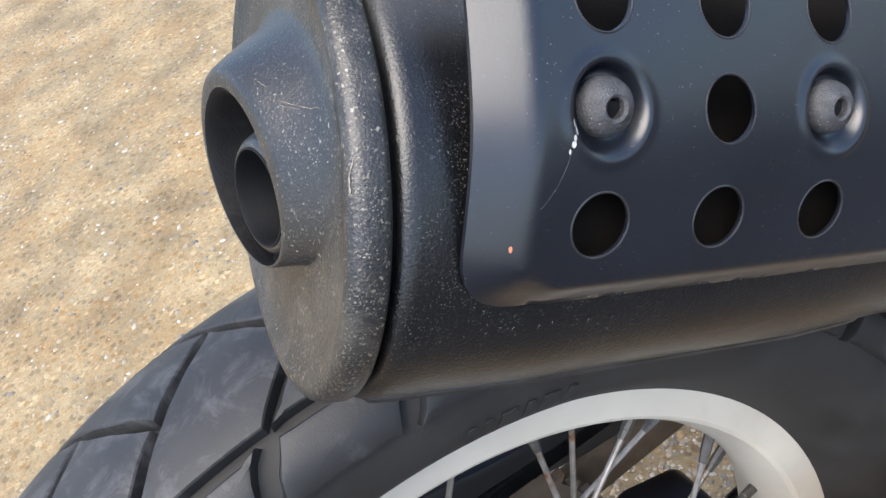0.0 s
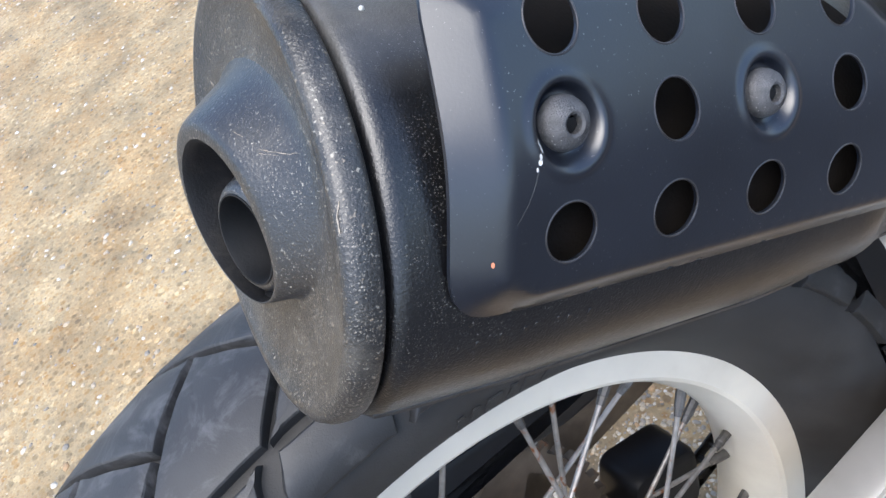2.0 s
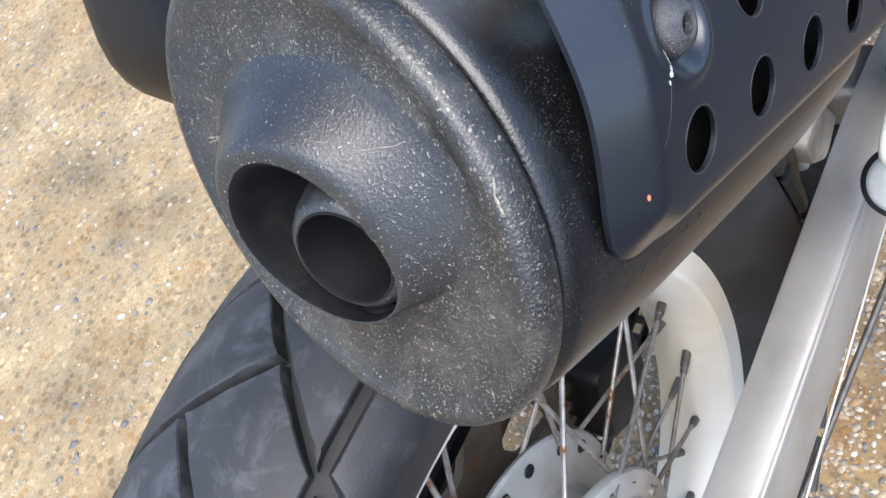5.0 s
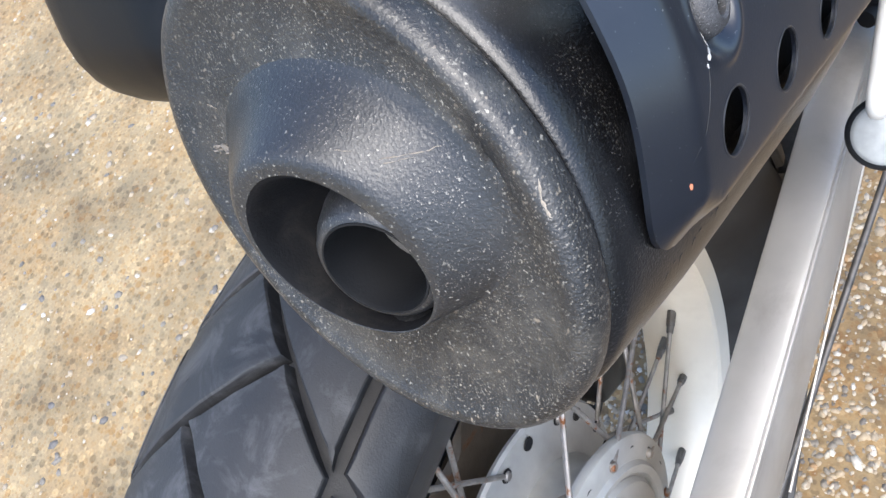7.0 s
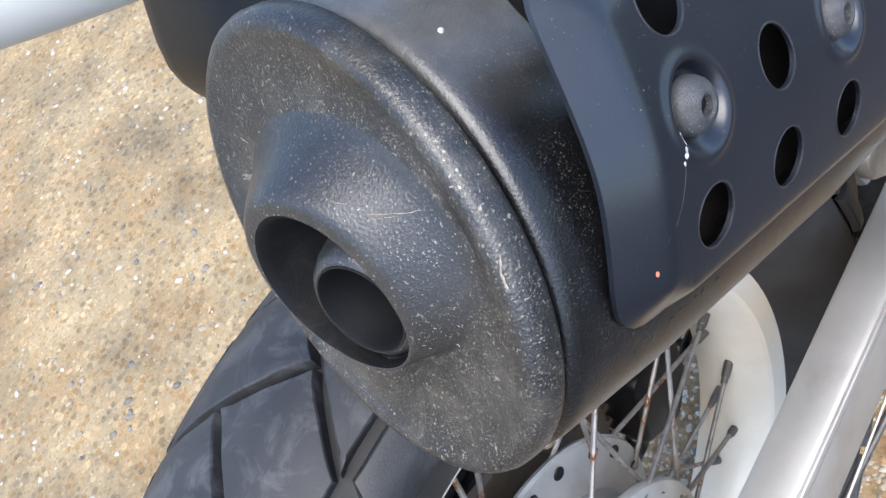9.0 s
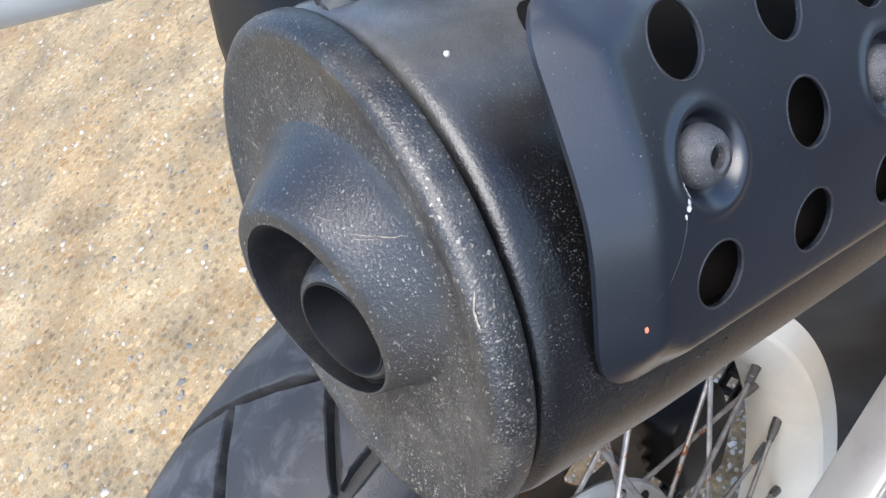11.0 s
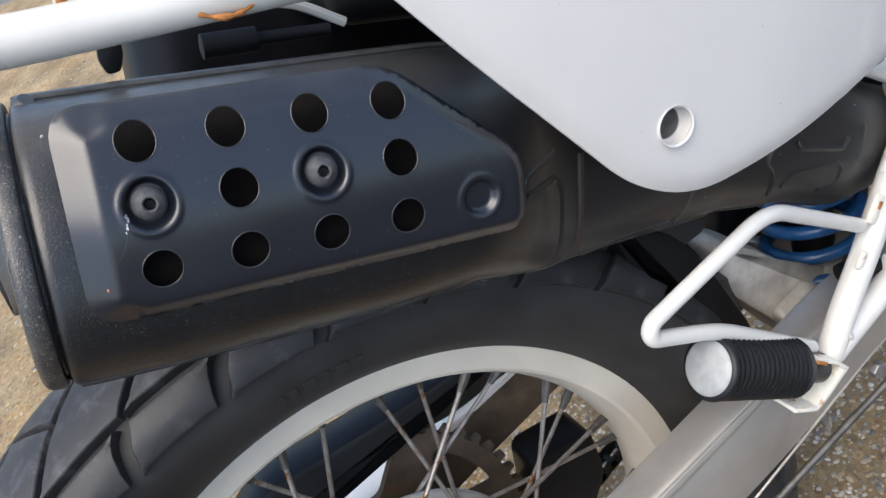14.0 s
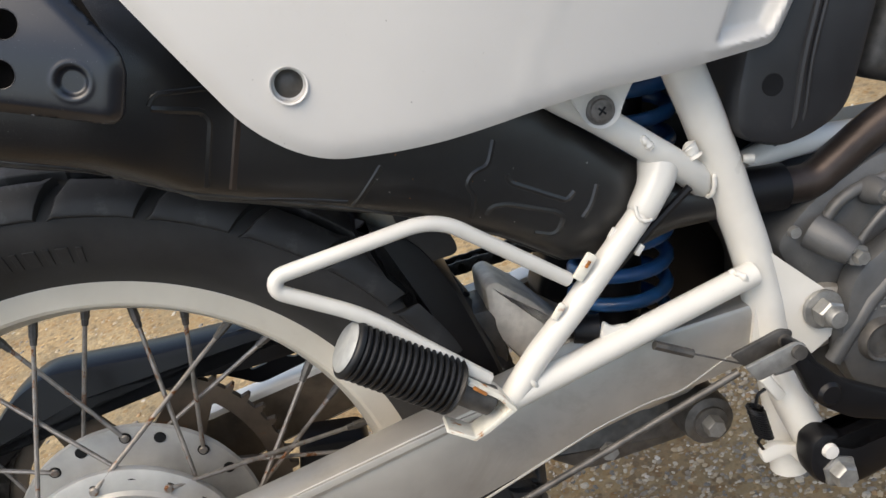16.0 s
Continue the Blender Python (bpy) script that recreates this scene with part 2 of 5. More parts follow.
def aggregate(mat_, size, amount):
    """Small stones of many tints, bedded flush in the surface."""
    nt = mat_.node_tree
    b = nt.nodes["Principled BSDF"]
    old = b.inputs["Base Color"].links[0].from_socket
    tc = nt.nodes.new("ShaderNodeTexCoord")
    v = nt.nodes.new("ShaderNodeTexVoronoi")
    v.inputs["Scale"].default_value = 1.0 / size
    nt.links.new(tc.outputs["Object"], v.inputs["Vector"])
    sep = nt.nodes.new("ShaderNodeSeparateColor")
    nt.links.new(v.outputs["Color"], sep.inputs[0])
    r = nt.nodes.new("ShaderNodeValToRGB")
    r.color_ramp.interpolation = "CONSTANT"
    for i, (p, c) in enumerate([(0.0, (0.55, 0.54, 0.53)), (0.16, (0.95, 0.86, 0.72)), (0.36, (1.25, 1.22, 1.18)), (0.52, (0.85, 0.66, 0.42)), (0.64, (0.75, 0.76, 0.80)), (0.80, (1.05, 1.0, 0.92)), (0.94, (1.5, 1.5, 1.5))]):
        e = r.color_ramp.elements[i] if i < 2 else r.color_ramp.elements.new(p)
        e.position, e.color = p, rgba(c)
    nt.links.new(sep.outputs[0], r.inputs[0])
    near = ramp(nt, 0.42, 0.58, (amount, amount, amount, 1), (0, 0, 0, 1))
    nt.links.new(v.outputs["Distance"], near.inputs[0])
    m = nt.nodes.new("ShaderNodeMix")
    m.data_type, m.blend_type = "RGBA", "MULTIPLY"
    nt.links.new(near.outputs[0], m.inputs[0])
    nt.links.new(old, m.inputs[6])
    nt.links.new(r.outputs[0], m.inputs[7])
    nt.links.new(m.outputs[2], b.inputs["Base Color"])


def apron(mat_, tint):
    """Surfacings meet along ragged lines: unseen near ground darkened for reflections, then brown aggregate under the
    motorcycle, then sandy concrete.
    """
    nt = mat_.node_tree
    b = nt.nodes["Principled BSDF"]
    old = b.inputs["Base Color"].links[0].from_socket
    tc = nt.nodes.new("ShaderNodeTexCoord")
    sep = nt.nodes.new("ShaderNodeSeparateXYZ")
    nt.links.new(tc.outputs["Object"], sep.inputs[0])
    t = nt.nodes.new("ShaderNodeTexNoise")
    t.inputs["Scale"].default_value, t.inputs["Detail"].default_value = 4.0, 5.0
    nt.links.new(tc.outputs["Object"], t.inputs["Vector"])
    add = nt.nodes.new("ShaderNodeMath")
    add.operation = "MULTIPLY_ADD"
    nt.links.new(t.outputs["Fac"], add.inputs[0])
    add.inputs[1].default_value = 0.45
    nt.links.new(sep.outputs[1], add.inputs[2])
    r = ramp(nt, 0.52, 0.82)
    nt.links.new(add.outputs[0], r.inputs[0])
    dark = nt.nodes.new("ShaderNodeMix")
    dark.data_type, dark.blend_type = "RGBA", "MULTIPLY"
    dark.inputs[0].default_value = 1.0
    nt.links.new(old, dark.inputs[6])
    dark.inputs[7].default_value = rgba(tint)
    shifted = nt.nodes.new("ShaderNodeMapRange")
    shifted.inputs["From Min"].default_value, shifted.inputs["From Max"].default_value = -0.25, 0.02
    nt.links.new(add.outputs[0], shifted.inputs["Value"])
    # Dark ground added out of view to deepen reflections in the black paint.
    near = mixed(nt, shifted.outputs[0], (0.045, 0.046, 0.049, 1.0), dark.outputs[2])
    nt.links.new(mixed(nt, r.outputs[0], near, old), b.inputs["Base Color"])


aggregate(M_GROUND, 0.012, 0.75)
aggregate(M_GROUND, 0.0050, 0.55)
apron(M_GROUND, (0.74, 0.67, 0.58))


# ---- mesh tools ----
ROOT = pose(0, 0, 0, -8) @ pose(0, -0.03, 0.335, 0, 30, 0)


def finish(bm, name, smooth=True, angle=38):
    bmesh.ops.recalc_face_normals(bm, faces=bm.faces)
    me = bpy.data.meshes.new(name)
    bm.to_mesh(me)
    bm.free()
    if smooth:
        me.polygons.foreach_set("use_smooth", [True] * len(me.polygons))
        me.set_sharp_from_angle(angle=radians(angle))
    return me


def part(name, bm, material_, parent, label="", smooth=True, angle=38):
    me = finish(bm, name, smooth, angle) if isinstance(bm, bmesh.types.BMesh) else bm
    if not me.materials:
        me.materials.append(material_)
    ob = new(name, me)
    ob.parent = parent
    if label:
        ob["label"] = label
    return ob


def holder(name, parent, label=""):
    ob = new(name)
    ob.parent = parent
    if label:
        ob["label"] = label
    return ob


def loft(rings, closed=True, caps=(True, True), bm=None):
    bm = bm or bmesh.new()
    vs = [[bm.verts.new(p) for p in r] for r in rings]
    n = len(rings[0])
    for a, b in zip(vs, vs[1:]):
        for i in range(n if closed else n - 1):
            j = (i + 1) % n
            bm.faces.new((a[i], a[j], b[j], b[i]))
    if closed and caps[0]:
        bm.faces.new(vs[0])
    if closed and caps[1]:
        bm.faces.new(list(reversed(vs[-1])))
    return bm


def smooth_path(points, bend=0.01, steps=8):
    """The points joined by straight lines with rounded bends."""
    pts = [Vector(p) for p in points]
    out = [pts[0]]
    for a, b, c in zip(pts, pts[1:], pts[2:]):
        d1, d2 = (a - b), (c - b)
        k = min(bend, d1.length * 0.45, d2.length * 0.45)
        p, q = b + d1.normalized() * k, b + d2.normalized() * k
        half = math.sin(d1.angle(d2) / 2) if d1.length and d2.length else 1.0
        for i in range(steps + 1):
            s = i / steps
            w = 2 * half * s * (1 - s)
            out.append(((1 - s) ** 2 * p + w * b + s * s * q) / ((1 - s) ** 2 + w + s * s))
    return out + [pts[-1]]


def sweep(points, radius, sides=16, bm=None, caps=True, flat=1.0):
    pts = [Vector(p) for p in points]
    rad = radius if isinstance(radius, (list, tuple)) else [radius] * len(pts)
    t0 = (pts[1] - pts[0]).normalized()
    side = t0.cross(Vector((0, 0, 1)) if abs(t0.z) < 0.9 else Vector((1, 0, 0))).normalized()
    rings = []
    for i, p in enumerate(pts):
        t = (pts[min(i + 1, len(pts) - 1)] - pts[max(i - 1, 0)]).normalized()
        side = (side - t * side.dot(t)).normalized()
        up = t.cross(side)
        rings.append([p + rad[i] * (math.cos(a) * side + flat * math.sin(a) * up) for a in (2 * math.pi * k / sides for k in range(sides))])
    return loft(rings, True, (caps, caps), bm)


def lathe(profile, centre, axis, sides=32, caps=(True, True), bm=None):
    """profile: (radius, height along the axis)."""
    axis = Vector(axis).normalized()
    s = axis.cross(Vector((0, 0, 1)) if abs(axis.z) < 0.9 else Vector((1, 0, 0))).normalized()
    u = axis.cross(s)
    c = Vector(centre)
    return loft([[c + axis * h + r * (math.cos(a) * s + math.sin(a) * u) for a in (2 * math.pi * k / sides for k in range(sides))] for r, h in profile], True, caps, bm)


def box(size, at=(0, 0, 0), turn=None, bevel=0.001, segs=2, bm=None):
    one = bmesh.new()
    m = Matrix.Translation(at) @ (turn.to_4x4() if turn else Matrix()) @ Matrix.Diagonal((*size, 1))
    bmesh.ops.create_cube(one, size=1.0, matrix=m)
    if bevel:
        bmesh.ops.bevel(one, geom=one.edges[:], offset=bevel, segments=segs, affect="EDGES", profile=0.5)
    if bm is None:
        return one
    me = bpy.data.meshes.new("tmp")
    one.to_mesh(me)
    one.free()
    bm.from_mesh(me)
    bpy.data.meshes.remove(me)
    return bm


def rounded(corners, radius, steps=6):
    """A closed 2D outline with rounded corners; radius: one, or one for each corner."""
    out = []
    n = len(corners)
    for i in range(n):
        a, b, c = (Vector(corners[(i + k) % n]) for k in (-1, 0, 1))
        r = radius[i] if isinstance(radius, (list, tuple)) else radius
        d1, d2 = a - b, c - b
        k = min(r, d1.length * 0.48, d2.length * 0.48)
        p, q = b + d1.normalized() * k, b + d2.normalized() * k
        for j in range(steps + 1):
            s = j / steps
            out.append(tuple((1 - s) ** 2 * p + 2 * s * (1 - s) * b + s * s * q))
    return out


def inside(p, poly):
    x, y = p
    hit = False
    for (x1, y1), (x2, y2) in zip(poly, poly[1:] + poly[:1]):
        if (y1 > y) != (y2 > y) and x < (x2 - x1) * (y - y1) / (y2 - y1) + x1:
            hit = not hit
    return hit


def to_edge(p, poly):
    a = np.array(poly)
    b = np.roll(a, -1, 0)
    d = b - a
    k = np.clip(((np.array(p) - a) * d).sum(1) / np.maximum((d * d).sum(1), 1e-12), 0, 1)
    return float(np.sqrt((((a + d * k[:, None]) - np.array(p)) ** 2).sum(1)).min())


def ring2(cx, cy, r, n=24, ry=None):
    return [(cx + r * math.cos(2 * math.pi * i / n), cy + (ry or r) * math.sin(2 * math.pi * i / n)) for i in range(n)]


def dense(poly, step):
    out = []
    for (x1, y1), (x2, y2) in zip(poly, poly[1:] + poly[:1]):
        k = max(1, int(math.hypot(x2 - x1, y2 - y1) / step))
        out += [(x1 + (x2 - x1) * i / k, y1 + (y2 - y1) * i / k) for i in range(k)]
    return out


def plate(outline, holes, spacing, place, thickness, extra=(), clear=()):
    """A sheet with holes. place(a, b) gives the 3D point and the way its back lies."""
    from mathutils.geometry import delaunay_2d_cdt
    outline = dense(outline, spacing)
    loops = [outline, *holes]
    pts, edges = [], []
    for lp in loops:
        s = len(pts)
        pts += [Vector(p) for p in lp]
        edges += [(s + i, s + (i + 1) % len(lp)) for i in range(len(lp))]
    xs, ys = [p[0] for p in outline], [p[1] for p in outline]
    grid = [(x, y) for x in np.arange(min(xs), max(xs), spacing) for y in np.arange(min(ys), max(ys), spacing)]
    grid = [p for p in grid if not any(math.hypot(p[0] - c[0], p[1] - c[1]) < c[2] for c in clear)]
    for p in [*grid, *extra]:
        if inside(p, outline) and to_edge(p, outline) > spacing * 0.4 and not any(inside(p, h) or to_edge(p, h) < spacing * 0.35 for h in holes):
            pts.append(Vector(p))
    v, _, f, *_ = delaunay_2d_cdt(pts, edges, [], 0, 1e-7)
    keep = []
    for t in f:
        c = tuple(sum((v[i] for i in t), Vector((0, 0))) / len(t))
        if inside(c, outline) and not any(inside(c, h) for h in holes):
            keep.append(t)
    bm = bmesh.new()
    tops, backs = [], []
    for p in v:
        q, way = place(p.x, p.y)
        tops.append(bm.verts.new(q))
        backs.append(bm.verts.new(Vector(q) + Vector(way).normalized() * thickness))
    count = {}
    for t in keep:
        bm.faces.new([tops[i] for i in t])
        bm.faces.new([backs[i] for i in reversed(t)])
        for a, b in zip(t, (*t[1:], t[0])):
            count.setdefault((min(a, b), max(a, b)), []).append((a, b))
    for e in count.values():
        if len(e) == 1:
            a, b = e[0]
            bm.faces.new((tops[b], tops[a], backs[a], backs[b]))
    bmesh.ops.delete(bm, geom=[x for x in bm.verts if not x.link_faces], context="VERTS")
    return bm


def flat_plate(outline, holes, y, thickness, spacing=0.02):
    """A plate in a plane y = const of the motorcycle; its back lies on the far side."""
    return plate(outline, holes, spacing, lambda a, b: ((a, y, b), (0, 1, 0)), thickness)


def step01(x):
    x = min(1.0, max(0.0, x))
    return x * x * (3 - 2 * x)


# ---- the ground ----
def ground_height(x, y):
    return 0.004 * noise.noise((x * 3, y * 3, 0)) + 0.0006 * noise.noise((x * 14, y * 14, 3))


def build_ground():
    bm = bmesh.new()
    ticks = [-400, -60, -12, -4, -2.2] + [-1.5 + 0.05 * i for i in range(81)] + [2.8, 4.5, 12, 60, 400]
    grid = [[bm.verts.new((x, y, ground_height(x, y) if abs(x) < 3 and abs(y) < 3 else 0.0)) for y in ticks] for x in ticks]
    for i in range(len(ticks) - 1):
        for j in range(len(ticks) - 1):
            bm.faces.new((grid[i][j], grid[i + 1][j], grid[i + 1][j + 1], grid[i][j + 1]))
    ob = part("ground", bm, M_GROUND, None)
    tagged(ob, "worn tan exposed-aggregate concrete ground with embedded pebbles", "ground", kind="structure")


build_ground()

# ---- the motorcycle ----
bike = new("motorcycle")
bike.matrix_world = ROOT
tagged(bike, "white and black off-road motorcycle leaning on its side stand", "motorcycle")

# -- silencer --
CY, CZ, SA, SB, SHEAR = -0.0955, 0.3945, 0.0488, 0.0525, 0.21


def oval(u, grow=0.0, n=72, cy=CY, cz=CZ, a=SA, b=SB, power=2.0, shear=SHEAR):
    out = []
    for i in range(n):
        p = 2 * math.pi * i / n
        c, s = math.cos(p), math.sin(p)
        c, s = math.copysign(abs(c) ** (2 / power), c), math.copysign(abs(s) ** (2 / power), s)
        out.append((u, cy + (a + grow) * c + shear * (b + grow) * s, cz + (b + grow) * s))
    return out


muffler = holder("muffler", bike, "satin black oval silencer with a perforated heat shield")
CAN = [  # u, cy, cz, a, b, power
    (-0.1900, CY, CZ, SA - 0.0030, SB - 0.0030, 2.1), (-0.1895, CY, CZ, SA - 0.0012, SB - 0.0012, 2.1), (-0.1880, CY, CZ, SA + 0.0002, SB + 0.0002, 2.1), (-0.1855, CY, CZ, SA + 0.0007, SB + 0.0007, 2.1), (-0.150, CY, CZ, SA + 0.001, SB + 0.001, 2.2),
    (-0.060, CY, CZ, SA + 0.001, SB + 0.0005, 2.2), (-0.020, CY, 0.3955, SA, SB - 0.001, 2.2), (0.010, -0.088, 0.3905, 0.043, 0.0535, 2.4),
    (0.030, -0.080, 0.385, 0.037, 0.056, 2.7), (0.045, -0.076, 0.384, 0.036, 0.056, 3.0), (0.120, -0.068, 0.380, 0.035, 0.052, 3.0),
    (0.160, -0.064, 0.377, 0.033, 0.048, 3.0), (0.220, -0.060, 0.368, 0.031, 0.048, 2.8), (0.265, -0.058, 0.352, 0.029, 0.044, 2.6), (0.295, -0.057, 0.3475, 0.026, 0.036, 2.4), (0.318, -0.057, 0.3500, 0.022, 0.027, 2.2), (0.338, -0.058, 0.3550, 0.018, 0.019, 2.0), (0.382, -0.058, 0.3665, 0.0150, 0.0150, 2.0)]


def can_rings():
    us = sorted({c[0] for c in CAN} | {round(-0.18 + 0.01 * i, 4) for i in range(48)})
    cols = list(zip(*CAN))
    rings = []
    for u in us:
        cy, cz, a, b, pw = (float(np.interp(u, cols[0], cols[k])) for k in range(1, 6))
        rings.append(oval(u, 0, 72, cy, cz, a, b, pw, SHEAR * (1 - step01((u + 0.02) / 0.08))))
    return rings


part("can", loft(can_rings()), M_CAN, muffler, "satin black painted steel can, dusty and paler on top")
# seams where the two pressed halves meet, above and below; the lower one paler, a painted highlight
for name, low in (("top_seam", 1), ("bottom_seam", -1)):
    line = []
    for r in can_rings()[2:-6]:
        p = max(r, key=lambda q: low * q[2])
        line.append((p[0], p[1], p[2] + low * 0.0008))
    part(name, sweep(line, 0.0022, 8, flat=0.8), M_CAN if low > 0 else M_LIP, muffler)


def tip_u(y, z):
    """The slanting plane in which the outlet ends."""
    return -0.2072 - 0.20 * (y + 0.1047) - 0.12 * (z - 0.3887)


def build_cap():
    """The dished end cap, the tapering snout that stands on it and the wall inside the snout's mouth."""
    n = 72
    by, bz, ba, bb, bs = -0.0965, 0.3985, 0.0345, 0.0262, 0.0030
    ty, tz, ta, tb, ts = -0.0978, 0.3922, 0.0196, 0.0214, 0.0040
    disc = [oval(-0.1895, -0.0040), oval(-0.1912, -0.0035), oval(-0.1912, -0.0006), oval(-0.1918, 0.0004), oval(-0.1930, 0.0008), oval(-0.1965, 0.0006), oval(-0.1982, -0.0001), oval(-0.1993, -0.0013), oval(-0.1997, -0.0030), oval(-0.1992, -0.0048), oval(-0.1984, -0.0075)]

    def ring_at(k, grow):
        ring = []
        for i in range(n):
            p = 2 * math.pi * i / n
            c, q = math.cos(p), math.sin(p)
            g = grow * (0.20 + 1.25 * step01(0.5 + 0.6 * q - 0.2 * c))
            ring.append((by + (ty - by) * k + (ba + (ta - ba) * k + g) * c + (bs + (ts - bs) * k) * q, bz + (tz - bz) * k + (bb + (tb - bb) * k + g) * q))
        return ring

    base = -0.1980
    foot = [[(base - 0.0058 * lift * 0.35, y, z) for y, z in ring_at(0.0, grow)] for grow, lift in ((0.0028, 0.0), (0.0014, 0.12))]
    disc += foot
    snout = [foot[-1]]
    for k, grow in ((0.06, 0.0007), (0.13, 0.0003), (0.22, 0.0001), (0.35, 0.0), (0.5, 0.0), (0.65, 0.0), (0.8, 0.0), (0.92, 0.0), (0.97, -0.0002), (0.995, -0.0007)):
        snout.append([(base + (tip_u(y, z) - base) * k, y, z) for y, z in ring_at(k, grow)])
    snout.append([(tip_u(y, z), y, z) for y, z in ring_at(1.0, -0.0016)])
    snout.append([(tip_u(y, z) + 0.0001, y, z) for y, z in ring_at(1.0, -0.0027)])
    inner = [snout[-1]]
    for inset, depth in ((-0.0033, 0.0008), (-0.0037, 0.0030), (-0.0046, 0.0085), (-0.0060, 0.0160), (-0.0080, 0.0220), (-0.0140, 0.0235)):
        inner.append([(tip_u(y, z) + depth, y, z) for y, z in ring_at(1.0, inset)])
    return loft(disc, True, (True, False)), loft(snout, True, (False, False)), loft(inner, True, (False, True))


cap_mesh, snout_mesh, outlet_mesh = build_cap()
both = bpy.data.meshes.new("tmp")
snout_mesh.to_mesh(both)
cap_all = cap_mesh.copy()
cap_all.from_mesh(both)
bpy.data.meshes.remove(both)
bmesh.ops.recalc_face_normals(cap_all, faces=cap_all.faces)
CAP_TREE = BVHTree.FromBMesh(cap_all)
cap_all.free()
part("end_cap", cap_mesh, M_CAP, muffler, "matt black cast end cap speckled with road dust", angle=60)
part("outlet_snout", snout_mesh, M_SNOUT, muffler, "satin black tapering oval outlet with a worn lip", angle=60)
part("outlet_wall", outlet_mesh, M_INNER, muffler, "sooty black inside of the outlet", angle=60)


def cap_scrape(ends, width, mat_, seed):
    """A thin ragged mark that lies on the end cap."""
    rnd = random.Random(seed)
    a, b = Vector(ends[0]), Vector(ends[1])
    line_, rad = [], []
    for k in range(13):
        p = a + (b - a) * (k / 12)
        q = CAP_TREE.find_nearest(p + Vector((-0.002, 0, 0)))[0]
        line_.append(q + Vector((0, 0, rnd.uniform(-1, 1) * width * 0.15)))
        rad.append(width * rnd.uniform(0.25, 1.0) * (0.3 if k in (0, 12) else 1))
    part("dust_scrape", sweep(line_, rad, 8, flat=0.35), mat_, muffler)


for ends_, w_, sd_ in ((((-0.204, -0.1129, 0.4117), (-0.204, -0.1247, 0.4137)), 0.00035, 1), (((-0.204, -0.1135, 0.4108), (-0.204, -0.1200, 0.4122)), 0.0002, 5), (((-0.203, -0.1033, 0.4116), (-0.203, -0.107, 0.4121)), 0.0003, 2),
                       (((-0.2, -0.0565, 0.4060), (-0.2, -0.0640, 0.4065)), 0.0013, 3), (((-0.2, -0.0560, 0.4048), (-0.2, -0.0610, 0.4058)), 0.0010, 6), (((-0.2, -0.1432, 0.4082), (-0.2, -0.1424, 0.4003)), 0.0005, 4), (((-0.2, -0.0600, 0.4160), (-0.2, -0.0625, 0.4150)), 0.0004, 8)):
    cap_scrape(ends_, w_, M_SCRAPE, sd_)
AX = Vector((1, 0.20, 0.12)).normalized()
pc = Vector((-0.2068, -0.1046, 0.3876))
part("outlet_pipe", lathe([(0.0116, 0.034), (0.0116, 0.001), (0.0113, 0.0), (0.0109, 0.0), (0.0106, 0.001), (0.0106, 0.0335)], pc, AX, 36), M_BORE, muffler, "small round black outlet pipe")
part("outlet_collar", lathe([(0.0112, 0.0003), (0.0121, 0.0004), (0.0132, 0.0014), (0.0146, 0.0042), (0.0158, 0.0085), (0.0168, 0.016)], pc, AX, 36, (False, False)), M_SNOUT, muffler, "black boss round the outlet pipe")
# Dark block drawn for the shaded slot beside the pipe.
part("outlet_slot", box((0.008, 0.0022, 0.0075), (-0.1990, -0.0975, 0.4010), Euler((radians(-20), 0, 0)).to_matrix(), 0.0004), M_BORE, muffler)

RINGS = can_rings()


def can_y(u, z):
    """The near face of the can at u, z."""
    us = [r[0][0] for r in RINGS]
    k = max(0, min(len(us) - 2, sum(1 for v in us if v <= u) - 1))
    f = (u - us[k]) / (us[k + 1] - us[k])
    got = []
    for r in (RINGS[k], RINGS[k + 1]):
        near = [p for p in r if p[1] < sum(q[1] for q in r) / len(r)]
        near.sort(key=lambda p: p[2])
        got.append(float(np.interp(z, [p[2] for p in near], [p[1] for p in near])))
    return got[0] + (got[1] - got[0]) * f


# -- heat shield --
SHIELD = rounded([(-0.178, 0.4515), (-0.056, 0.4515), (-0.0045, 0.4105), (-0.0035, 0.3775), (-0.178, 0.3765)], [0.012, 0.012, 0.010, 0.010, 0.013])
ROW = (0.4388, 0.4183, 0.3958)
COL = [-0.1515 + 0.0308 * i for i in range(4)]
HOLES = [(COL[i], ROW[0]) for i in range(4)] + [(COL[1], ROW[1]), (COL[3], ROW[1])] + [(COL[i], ROW[2]) for i in range(4)]
BOLTS = [(COL[0], ROW[1]), (COL[2], ROW[1])]
DIMPLE = (-0.0275, 0.3968)


def shield_y(a, b, edge):
    y = -0.1550 + 0.43 * 0.005 * math.log1p(math.exp((b - 0.4125) / 0.005)) + 3.0 * min(0.0, b - 0.392) ** 2
    f = step01((a + 0.1675) / 0.010)
    wide, slope = 0.0105 - 0.0047 * f, 0.62 + 0.33 * f
    k = (wide - edge) / 0.0007
    y += slope * 0.0007 * (math.log1p(math.exp(k)) if k < 30 else k)
    for x, z in BOLTS:
        d = math.hypot(a - x, b - z)
        y += 0.0030 * (1 - step01((d - 0.0062) / 0.0030)) - 0.0006 * math.exp(-((d - 0.0098) / 0.0012) ** 2)
    d = math.hypot(a - DIMPLE[0], b - DIMPLE[1])
    y += 0.0026 * (1 - step01((d - 0.0052) / 0.0028)) - 0.0004 * math.exp(-((d - 0.0090) / 0.0012) ** 2)
    return min(y, can_y(a, b) - 0.0014)


